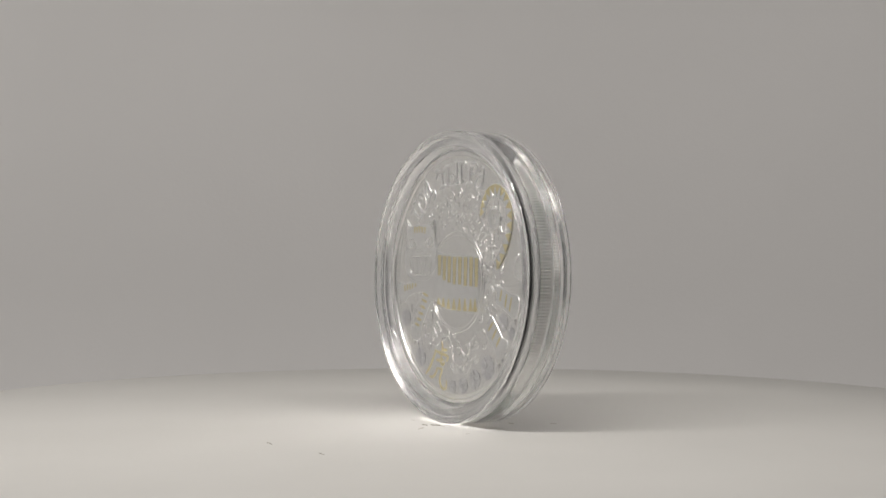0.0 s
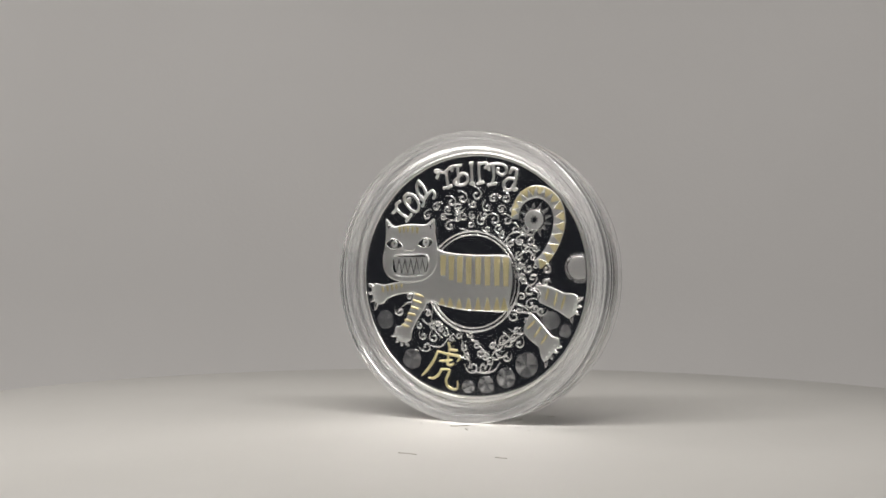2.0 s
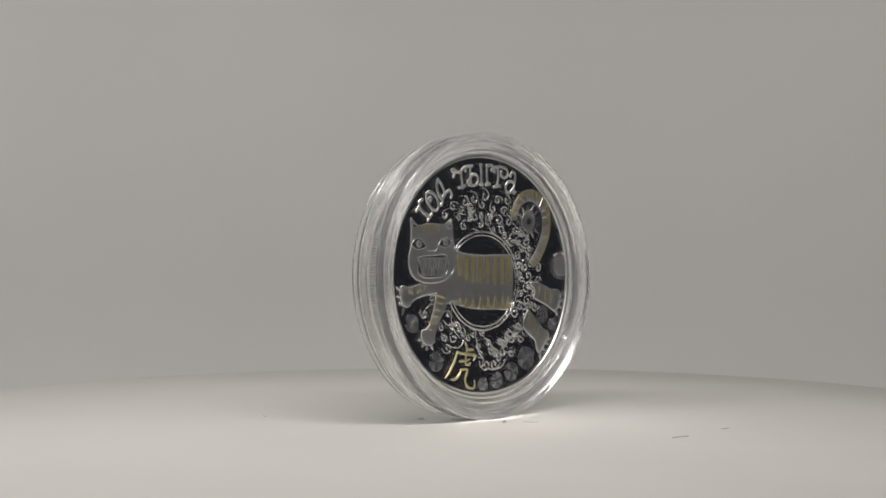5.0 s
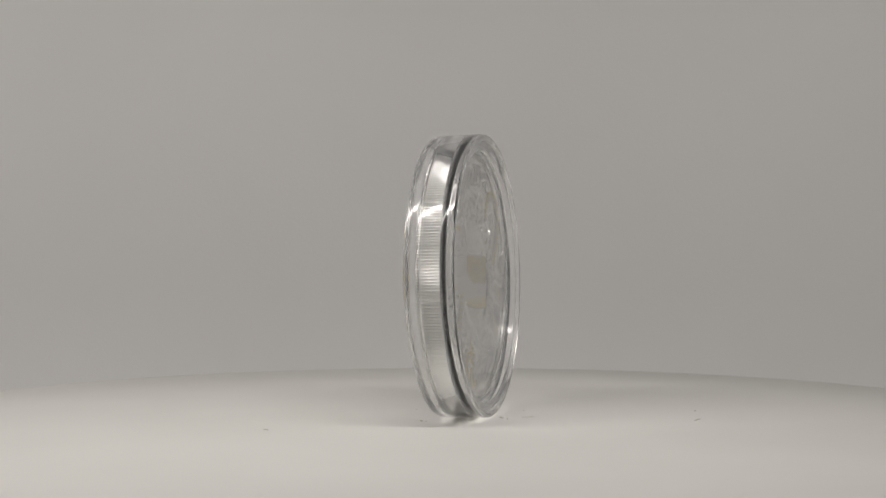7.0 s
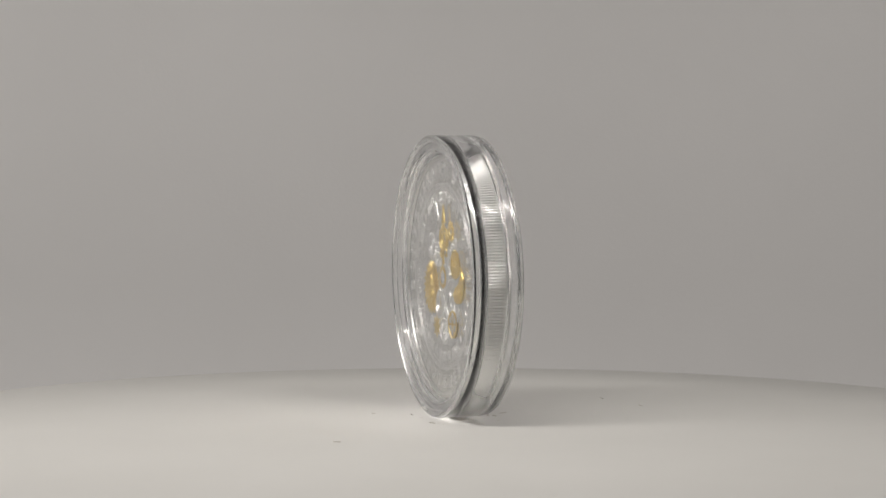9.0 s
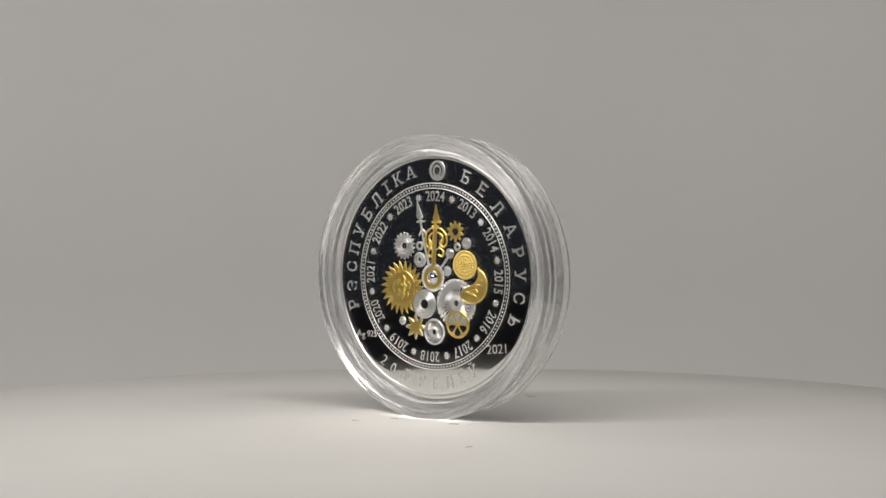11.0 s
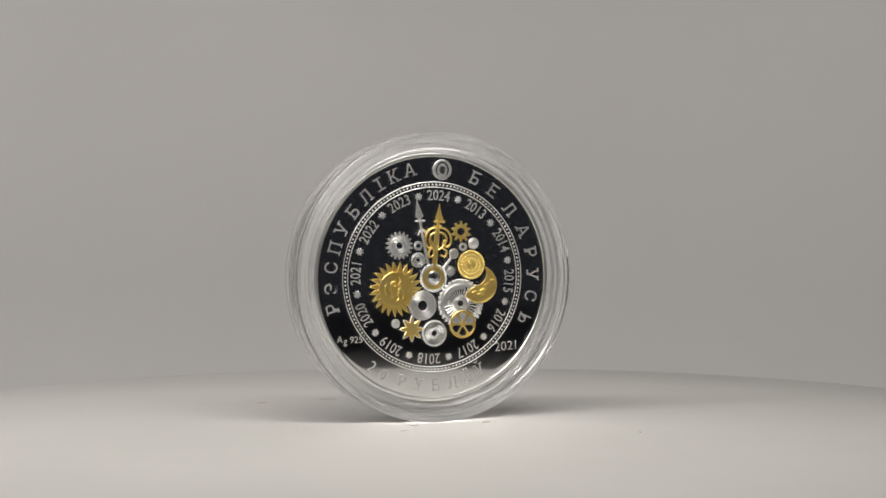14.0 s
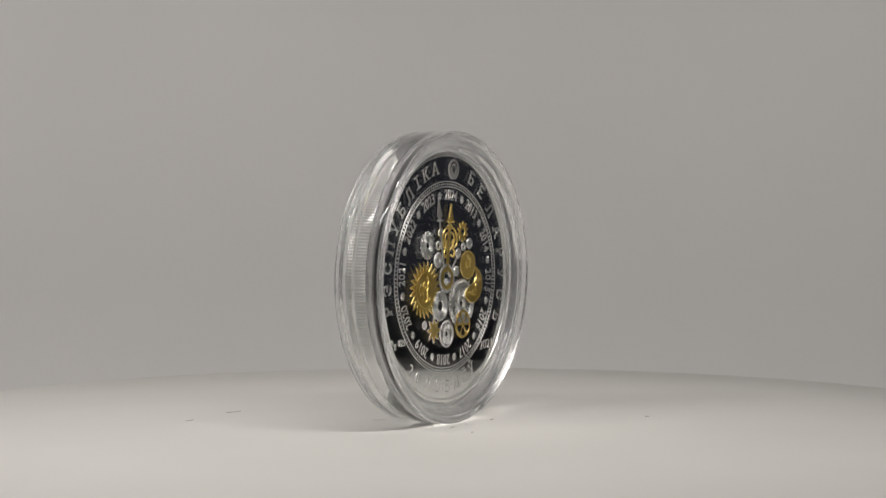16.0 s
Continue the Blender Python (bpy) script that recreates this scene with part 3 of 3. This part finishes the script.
for pts in ([(5.06, 5.32), (6.19, 6.63), (7.68, 6.89), (8.99, 6.54), (9.86, 5.76)], [(5.32, 4.8), (6.81, 5.76), (8.56, 4.8), (9.87, 4.45)], [(6.81, 2.71), (8.12, 3.76), (9.43, 3.93), (10.31, 2.89)], [(7.08, 1.14), (8.3, 2.02), (8.83, 0.97)], [(5.09, -6.7), (6.57, -4.25), (8.14, -4.24), (9.54, -5.27)], [(5.7, -4.96), (8.15, -5.29), (9.89, -5.62), (9.02, -7.01)],
            [(5.97, -7.91), (7.72, -8.59), (8.85, -8.14), (9.72, -6.83)], [(-8.83, -6.56), (-7.57, -7.43), (-5.52, -6.97)], [(-7.56, -10.68), (-5.5, -10.92), (-4.17, -9.59)], [(-0.19, -9.54), (1.14, -10.58), (2.56, -12.56), (2.21, -14.31)], [(-0.17, -14.35), (1.86, -14.75), (3.62, -14.29), (4.67, -12.97)], [(3.78, -9.5), (3.78, -11.07), (4.66, -12.27), (5.98, -11.39)], [(5.09, -8.44), (6.58, -9.3), (8.15, -8.76)], [(-6.86, -4.78), (-7.04, -6.54), (-6.41, -8.29), (-5.24, -9.6)], [(-1.87, -9.56), (-1.33, -11.74), (-0.44, -13.04), (-0.79, -14.35)],
            [(-2.46, 7.52), (-1.39, 7.25), (-0.5, 6.9)], [(8.57, -0.76), (9.44, -1.2), (10.32, -2.06), (11.45, -2.49)], [(-12.24, -4.82), (-11.35, -4.2), (-10, -4.01)]):
    front("curl_stem", ribbon(pts, 0.26, 0.09, 0, (.3, .3), step=5), SATIN)

def add_dome(bm, x, y, r, h, seg=12):
    """A low round blob added to a bmesh."""
    rings = [[bm.verts.new((x + q * r * math.cos(2 * math.pi * i / seg), y + q * r * math.sin(2 * math.pi * i / seg), h * e)) for i in range(seg)] for q, e in ((1, 0), (.75, .7), (.35, 1))]
    for low, top in zip(rings, rings[1:]):
        for i in range(seg):
            bm.faces.new((low[i], low[(i + 1) % seg], top[(i + 1) % seg], top[i]))
    bm.faces.new(rings[-1])


# the legend over the beast, in curly capitals
LETTERS = (
    ([(-12.76, 11.79), (-13.39, 11.35), (-13.3, 10.64), (-13.93, 10.02)], [(-13.39, 10.64), (-12.49, 9.84), (-11.22, 9.13)], [(-10.77, 9.66), (-11.58, 8.69)]),
    ([(-11.42, 13.02), (-10.25, 12.66), (-9.43, 11.33), (-9.7, 10.27), (-10.69, 10.36), (-11.68, 11.43), (-11.96, 12.49), (-11.42, 13.02)], [(-11.41, 11.96), (-10.96, 12.22), (-11.05, 11.69)]),
    ([(-9.54, 14.95), (-9.8, 13.8), (-9.08, 12.21), (-8.45, 12.12), (-8.18, 13), (-8.73, 14.15), (-9.54, 14.95)], [(-8.54, 12.21), (-7.83, 12.91), (-7.11, 13.43), (-6.66, 12.72), (-6.84, 12.29)], [(-9.08, 12.56), (-8.54, 11.68), (-8.8, 11.06)]),
    ([(-6.31, 15.45), (-6.05, 16.07), (-6.68, 16.43), (-6.14, 16.6), (-5.16, 16.15), (-4.27, 16.76), (-3.73, 17.1), (-3.73, 16.49)], [(-4.71, 16.41), (-4.53, 15), (-4.34, 13.85)], [(-5.06, 13.77), (-3.9, 14.12)]),
    ([(-3.29, 17.19), (-2.31, 17.27)], [(-2.75, 17.18), (-2.66, 15.69), (-2.66, 14.37)], [(-2.66, 15.42), (-1.95, 16.03), (-1.15, 15.68), (-1.06, 14.8), (-1.77, 14.28), (-2.83, 14.28), (-3.28, 14.73), (-2.93, 15.16)], [(-0.45, 17.51), (-0.26, 14.44)], [(-0.62, 17.52), (-0.3, 17.56)], [(-0.5, 14.40), (-0.05, 14.44)]),
    ([(0.88, 17.5), (0.89, 15.66), (1.07, 14.52)], [(0.72, 14.40), (1.5, 14.58)], [(0.85, 17.42), (1.3, 17.45), (1.94, 17.58), (2.29, 17.05), (1.94, 16.79)]),
    ([(3.26, 16.95), (3.36, 15.38), (3.01, 14.24)], [(2.48, 14.16), (3.62, 14.32)], [(2.56, 16.52), (2.56, 17.13), (3.88, 17.38), (5.2, 17.02), (5.47, 16.14), (4.76, 15.63), (3.97, 16.07), (4.06, 16.59)]),
    ([(6.08, 15.96), (6.43, 16.57), (7.13, 16.3), (7.05, 15.08), (6.7, 13.34), (7.14, 13.43)], [(6.96, 14.91), (5.82, 15.09), (5.03, 14.4), (5.21, 13.53), (6.09, 13.35), (6.79, 14.21)]),
)
for strokes in LETTERS:
    lt = bmesh.new()
    for st in strokes:
        ribbon(st, 0.46, 0.14, 0, (1.15, 1.15), step=5, bm=lt)
        for x, y in (st[0], st[-1]):
            add_dome(lt, x, y, 0.27, 0.15)
    front("letter", lt, BRUSHED)

# the character beside it, gilded
gl = bmesh.new()
for st in ([(-4.17, -10.2), (-3.9, -10.98), (-3.99, -12.04)], [(-3.9, -11.33), (-3.19, -11.41), (-2.48, -11.41)], [(-6.04, -11.62), (-4.17, -12.04), (-2.21, -12.36), (-2.56, -13.16)], [(-5.86, -11.62), (-6.66, -13.21), (-7.63, -14.54), (-8.61, -15.52)], [(-5.59, -13.11), (-4.52, -13.09), (-3.36, -12.9)],
           [(-4.08, -12.04), (-4.16, -12.91), (-4.16, -13.61), (-3.45, -13.69), (-3.18, -13.34)], [(-5.4, -14.42), (-4.16, -14.4), (-3.89, -14.75), (-4.42, -15.98), (-4.06, -17.03), (-3.08, -17.45), (-2.46, -17.18), (-2.47, -16.13)], [(-5.23, -14.42), (-5.67, -15.21), (-6.56, -15.84), (-7.45, -15.77)]):
    ribbon(st, 0.46, 0.14, 0, (.7, .5), step=5, bm=gl)
front("character", gl, GILT, label="gilded brush character")


# ---- back face: clockwork, years and legend ----
def back(name, bm, material, parent=None, label="", smooth=False):
    return part(name, bm, material, parent or coin, label, BACK, smooth)


def turn_of(x, y):
    return math.degrees(math.atan2(y, x)) - 90


for ch, (x, y) in zip("РЭСПУБЛІКА", [(-16.31, -4.76), (-16.57, -1.67), (-16.57, 1.51), (-15.95, 4.51), (-14.89, 7.33), (-13.21, 9.97), (-11.18, 12.26), (-8.98, 14.2), (-6.69, 15.52), (-4.13, 16.5)]):
    glyph("letter", ch, (x, y), 1.95, turn_of(x, y), BACK, FROST, coin, 0.95, bold=0.004)
for ch, (x, y) in zip("БЕЛАРУСЬ", [(6.71, 15.45), (9.8, 13.51), (12.63, 10.69), (15.02, 7.33), (16.35, 3.89), (16.71, 0.35), (16.45, -3.1), (15.4, -6.64)]):
    glyph("letter", ch, (x, y), 1.95, turn_of(x, y), BACK, FROST, coin, 0.95, bold=0.004)
for ch, (x, y) in zip("20РУБЛЁЎ", [(-9.97, -13.61), (-8.12, -14.85), (-5.2, -15.92), (-2.37, -16.63), (0.37, -16.81), (3.11, -16.46), (5.67, -15.66), (7.71, -14.6)]):
    glyph("letter", ch, (x, y), 1.75, turn_of(x, y) + 180, BACK, FROST, coin, 0.9, bold=0.004)
for ch, (x, y) in zip("2021", [(10.8, -11.06), (11.86, -10.97), (12.93, -10.89), (13.9, -10.8)]):
    glyph("numeral", ch, (x, y), 1.45, 3, BACK, FROST, coin)
for ch, (x, y) in zip("Ag925", [(-15.17, -9.36), (-14.29, -9.62), (-13.23, -9.45), (-12.53, -9.45), (-11.82, -9.45)]):
    glyph("letter", ch, (x, y), 1.0, 0, BACK, FROST, coin, 0.95, bold=0.01)
for i in range(12):
    yr = "%d" % (2013 + i)
    mid = 90 - 3.2 - 30 * (i + 1)
    for j, ch in enumerate(yr):
        a = radians(mid + (1.5 - j) * 4.3)
        glyph("numeral", ch, (12.75 * math.cos(a), 12.75 * math.sin(a)), 1.62, mid + (1.5 - j) * 4.3 - 90, BACK, FROST, coin, 0.8, bold=0.006)
    a = radians(mid + 15)
    back("star", wheel(12.7 * math.cos(a), 12.7 * math.sin(a), spikes(.32, .68, 8), 0.09, 0, 0, 32, .08), FROST)
for r in (14.75, 13.95):
    back("ring", ribbon([(r * math.cos(a / 24 * math.pi), r * math.sin(a / 24 * math.pi)) for a in range(48)], 0.17, 0.09, closed=True, step=3), FROST)
bead = None
for i in range(150):
    a = 2 * math.pi * i / 150
    if bead is None:
        bead = back("bead", wheel(0, 0, 0.17, 0.08, 0, 0, 8, .06), FROST).data
        ob = bpy.data.objects["bead"]
    else:
        ob = new("bead", bead)
        ob.parent = coin
    ob.matrix_basis = pose(-0.01435 * math.cos(a), 0.001 * (dish(14.35) - dish(0)), 0.01435 * math.sin(a))

ax, ay = (1.24, 16.68)
emblem = back("emblem", wheel(ax, ay, 1.6, 0.1, 0, 0, 40, .08), FROST, label="round frosted emblem")
back("wreath", ribbon([(ax - .70, ay - .85), (ax - .98, ay - .1), (ax - .66, ay + .72), (ax, ay + 1.1), (ax + .66, ay + .72), (ax + .98, ay - .1), (ax + .70, ay - .85)], .26, .03, .10, (.5, .5), step=4), MIRROR, emblem, "dark polished wreath line")
back("shield", plate([(ax - .42, ay + .45), (ax + .42, ay + .45), (ax + .46, ay - .25), (ax, ay - .7), (ax - .46, ay - .25)], 0.05, 0.09, True, .1), ETCH, emblem)


def gear(at, outline, material, hole=0.0, rings=(), h=0.14, z=0.0, seg=96, spokes=0, inner=None, gap=None):
    x, y = at
    g = back("gear", wheel(x, y, outline, h, gap[1] if gap else hole, z, seg, .06), material)
    if gap:
        back("gear_hub", wheel(x, y, gap[0], h, hole, z, 40, .05), material, g)
    for r in rings:
        back("gear_ring", wheel(x, y, r + .1, .09, r - .1, z + h - .01, 36, .06), inner or FROST, g)
    # Raised mirror bands, dark in reflection, standing in for grooves.
    for r in rings[1:]:
        back("mirror_band", wheel(x, y, r - .12, .012, r - .19, z + h - .004, 36, .01), MIRROR, g)
    for i in range(spokes):
        a = 2 * math.pi * i / spokes
        r0, r1 = (gap[0] - .1, gap[1] + .1) if gap else (hole + .35, rings[-1] if rings else 2)
        back("spoke", ribbon([(x + r0 * math.cos(a), y + r0 * math.sin(a)), (x + r1 * math.cos(a), y + r1 * math.sin(a))], 0.16, h, z, step=1), inner or FROST, g)
    return g


gear((-5.64, 4.86), teeth(1.75, 2.2, 18), FROST, 0.48, (0.75, 1.05, 1.35), seg=126)
gear((-2.55, 4.86), 0.74, FROST, 0.34, seg=28)
gear((-2.55, 2.65), teeth(1.12, 1.22, 30), FROST, 0.28, (0.6, 0.9), seg=90)
gear((4.51, 7.07), teeth(1.15, 1.65, 10), GOLD, 0.6, seg=80)
gear((6.63, 5.21), 0.9, FROST, 0, (0.55,), seg=30)
gear((4.87, 4.68), 0.68, FROST, 0.28, seg=26)
key_at = (3.36, 3.62)
keyb = gear(key_at, 0.82, FROST, 0.0, (0.5,), seg=28)
back("key_stem", ribbon([(key_at[0] - .4, key_at[1] - .6), (key_at[0] - 1.1, key_at[1] - 1.5), (key_at[0] - 1.7, key_at[1] - 2.2)], 0.42, .12, 0, step=3), FROST, keyb)
gear((2.84, 0.89), teeth(0.62, 0.85, 11), FROST, 0, (0.35,), seg=66)
gear((-1.76, -4.41), teeth(2.25, 2.34, 60), FROST, 0.75, (1.0, 1.25, 1.5, 1.75, 2.0), seg=180)
gear((-6.17, -7.15), 0.72, FROST, 0, (0.4,), seg=26)
gear((0.19, -8.75), teeth(2.0, 2.15, 44), FROST, 0.4, (0.62, 1.85), seg=176, spokes=26, gap=(0.85, 1.6))
gear((4.52, -4.15), teeth(3.3, 3.85, 34), FROST, 0.45, (0.8, 3.0), seg=204, spokes=30, gap=(1.15, 2.7))
for i in range(30):
    a = 2 * math.pi * i / 30
    back("gear_lobe", wheel(4.52 + 3.48 * math.cos(a), -4.15 + 3.48 * math.sin(a), .30, .10, .1, .12, 12, .10), FROST)
back("gear_crescent", plate([(4.52 + 2.95 * math.cos(radians(a)), -4.15 + 2.95 * math.sin(radians(a))) for a in range(70, 191, 12)] + [(4.52 + .2 + 2.5 * math.cos(radians(a)), -4.15 - .2 + 2.5 * math.sin(radians(a))) for a in range(185, 70, -12)], .10, .12, False, .08), FROST)
gear((6.28, 1.86), teeth(2.16, 2.3, 38), GOLD, 0, (0.28, 0.62), .10, seg=190, inner=GOLD)
bx, by = (6.28, 1.86)
for ring_r, count, br in ((2.12, 38, .165), (1.55, 22, .19), (1.02, 15, .18)):
    for i in range(count):
        a = 2 * math.pi * i / count
        back("gear_bead", wheel(bx + ring_r * math.cos(a), by + ring_r * math.sin(a), br, .11, 0, .10, 10, .10), GOLD)
hx, hy = (0.01, -0.17)
hub = gear((hx, hy), teeth(1.95, 2.12, 30), FROST, 0, (), .14, .02, seg=180)
for i in range(30):
    a = 2 * math.pi * i / 30
    back("hub_bead", wheel(hx + 2.08 * math.cos(a), hy + 2.08 * math.sin(a), .2, .10, 0, .12, 10, .10), FROST, hub)
back("hub_ring", wheel(hx, hy, 1.84, .10, 1.02, .14, 48, .22), GOLD, hub, "gilded ring round the jewel")
back("setting", wheel(hx, hy, 1.12, .10, .86, .2, 32, .10), SATIN, hub)
back("jewel", wheel(hx, hy, .92, .26, 0, .16, 8, .45), JEWEL, hub, "clear faceted crystal")
back("jewel_table", wheel(hx, hy, .40, .10, 0, .42, 8, .16), JEWEL, hub)

sx, sy = (-6.17, -1.85)
sun = back("sun", wheel(sx, sy, 2.85, 0.26, 0, 0.05, 64, .35), GOLD, label="gilded sun with flame rays")
back("sun_rim", wheel(sx, sy, 2.75, 0.08, 2.5, 0.26, 56, .06), GOLD, sun)
for i in range(23):
    a = 2 * math.pi * i / 23
    c, s = math.cos(a), math.sin(a)
    def at(r, o):
        return (sx + r * c - o * s, sy + r * s + o * c)
    back("ray", plate([at(2.6, -.42), at(3.3, -.36), at(3.9, -.1), at(4.35, .25), at(3.85, .32), at(3.3, .38), at(2.6, .42)], 0.14, 0, False, .12), GOLD, sun)
for pts, w, h in (([(.35, 2.0), (.75, 1.35), (.45, .75), (.85, .25), (.4, -.1), (.55, -.5), (.3, -.8), (.5, -1.25), (.05, -1.8)], .42, .20), ([(-.1, 1.2), (-.55, 1.0), (-.95, .55)], .5, .16), ([(-.4, .35), (-.1, .5), (.2, .3)], .34, .16), ([(-.9, -.2), (-.5, -.75), (-.75, -1.4)], .7, .14),
                  ([(-1.5, .9), (-1.75, .1), (-1.5, -.8)], .5, .14), ([(1.35, 1.1), (1.65, .5), (1.5, -.2)], .42, .12), ([(1.2, -.7), (1.3, -1.2), (.9, -1.6)], .4, .12)):
    back("sun_relief", ribbon([(sx + x, sy + y) for x, y in pts], w, h, .29, (.3, .3), step=4), GOLD, sun)

stx, sty = (-3.52, -8.04)
star = back("eight_point_star", wheel(stx, sty, spikes(1.1, 2.15, 8, .5), 0.10, 0, 0, 64, .10), FROST, label="eight-point star, gilded inside a pale edge")
back("star_face", wheel(stx, sty, spikes(1.02, 1.98, 8, .5), 0.16, 0, 0.04, 64, .24), GOLD, star, "gilded star face")
mx, my = (7.7, -1.25)
moon = [(mx + 2.95 * math.cos(radians(72 - 13.4 * i)), my + 2.95 * math.sin(radians(72 - 13.4 * i))) for i in range(17)]
moon += [tuple(q) for q in spline([(5.3, -2.75), (6.5, -1.62), (7.9, -1.1), (8.75, -.02), (8.85, .9), (8.66, 1.6)], False, 4)][1:-1]
mo = back("moon", plate(moon, 0.22, 0.12, False, .16), GOLD, label="gilded crescent moon")
back("moon_edge", ribbon([(mx + 2.78 * math.cos(radians(66 - 13 * i)), my + 2.78 * math.sin(radians(66 - 13 * i))) for i in range(16)], .2, .07, .33, (.3, .3), step=3), GOLD, mo)
for pts in ([(8.3, -1.5), (8.75, -1.15), (9.3, -1.3)], [(9.2, -.2), (9.6, -.6), (9.9, -.3)], [(7.6, -2.2), (8.4, -1.95), (8.8, -2.3)], [(7.2, -2.9), (7.9, -2.7), (8.5, -3.0)], [(6.4, -2.5), (6.9, -2.3), (7.2, -2.5)]):
    back("moon_relief", ribbon(pts, .36, .16, .33, (.3, .3), step=4), GOLD, mo)

wx, wy = (4.87, -7.43)
wh = back("spoked_wheel", wheel(wx, wy, 2.2, 0.14, 0, 0.14, 56, .10), GOLD, label="gilded wheel with six petal openings")
back("wheel_rim", wheel(wx, wy, 2.18, .10, 1.86, .27, 56, .08), GOLD, wh)
back("wheel_hub", wheel(wx, wy, 0.36, 0.12, 0, 0.27, 20, .1), GOLD, wh)
for i in range(6):
    a = i * math.pi / 3 + .52
    c, q = math.cos(a), math.sin(a)
    petal = [(wx + r * c - o * q, wy + r * q + o * c) for r, o in ((.42, -.06), (1.0, -.42), (1.5, -.60), (1.78, -.30), (1.82, 0), (1.78, .30), (1.5, .60), (1.0, .42), (.42, .06))]
    back("petal", plate(petal, .03, .272, True, .08, 3), FROST if q > -.1 else MIRROR, wh, "pale frosted petal" if q > -.1 else "dark polished petal")

# the two pointers of the clock
ptr = back("clock_pointer", plate([(-2.9, 12), (-1.75, 9.45), (-2.28, 8.83), (-2.72, 9.09), (-3.08, 9.45)], 0.16, 0.02, False, .06), FROST, label="silver clock pointer")
back("pointer_bar", ribbon([(-3.08, 8.65), (-2.37, 8.74), (-1.49, 8.74)], .35, .14, 0, (.7, .7), step=3), FROST, ptr)
back("pointer_stem", ribbon([(-2.28, 8.74), (-2.11, 7.6), (-1.75, 5.83), (-1.05, 2.74), (-0.52, 0.98)], .42, .14, 0, step=4), FROST, ptr)
back("pointer_bar", ribbon([(-2.64, 6.45), (-2.11, 7.33), (-1.58, 7.15), (-1.23, 6.63)], .4, .14, 0, (.6, .6), step=4), FROST, ptr)
ptr = back("clock_pointer", plate([(0.89, 11.39), (1.16, 9.98), (1.51, 9.1), (1.24, 8.66), (0.54, 8.65), (0.19, 9.27), (0.54, 10.15)], 0.2, 0.06, False, .08), GOLD, label="gilded openwork clock pointer")
back("pointer_bar", ribbon([(0.01, 8.57), (0.89, 8.74), (1.77, 8.57)], .55, .2, 0.05, (.7, .7), step=3), GOLD, ptr)
back("pointer_stem", ribbon([(0.72, 8.39), (0.45, 6.27), (0.28, 3.62), (0.1, 1.15)], .85, .2, 0.05, (.6, 1), step=4), GOLD, ptr)
for pts in ([(0.72, 7.68), (-0.43, 7.51), (-1.23, 6.71), (-1.31, 5.39), (-0.78, 4.51), (-0.17, 5.13), (-0.52, 5.83)], [(0.72, 7.68), (1.77, 7.51), (2.66, 6.63), (2.83, 5.39), (2.22, 4.68), (1.51, 5.13), (1.78, 5.83)], [(0.54, 6.98), (-0.34, 6.63), (-0.7, 5.74), (-0.34, 4.68), (0.19, 3.98)], [(0.54, 6.98), (1.51, 6.8), (2.13, 5.92), (1.6, 4.86), (0.72, 4.15)],
            [(-0.34, 4.51), (-0.87, 3.8), (-0.61, 3.1), (0.01, 3.45)], [(1.42, 4.51), (2.13, 3.98), (1.86, 3.18), (1.16, 3.45)], [(0.01, 8.04), (0.54, 7.33), (1.25, 8.04)]):
    back("scroll", ribbon(pts, .36, .2, .05, (.5, .5), step=5), GOLD, ptr)

# ---- everything on the plate turns with it ----
TURN = ((0, -58.4), (0.5, -50.6), (1, -42.2), (1.5, -33.8), (2, -25.4), (2.5, -17.0), (2.9, -10.2), (3.0, -8.4), (3.1, 2.5), (3.2, 11.6), (3.3, 13.5), (3.5, 16.9), (4, 25.3), (4.5, 33.6),
        (5.5, 50.0), (6.5, 66.3), (7, 74.4), (7.5, 82.4), (8, 90.5), (8.5, 99.1), (9, 107.6), (10, 125.3), (11, 143.1), (11.5, 152.1), (12, 161.3), (12.5, 170.9), (13, 180.8), (13.5, 190.7), (14, 200.8), (14.5, 210.7), (15, 220.1), (15.5, 229.3), (16, 238.4))


def motions():
    stand = pose(0.00397, -0.00072, 0.02249, -1.19, 0, 0)
    for ob, m in ((turntable, pose(0, 0, 0)), (dust, pose(0, 0, 0.00002)), (capsule, stand), (coin, stand)):
        walk(ob, [(t, pose(0, 0, 0, 0, 0, a) @ m) for t, a in TURN])


motions()
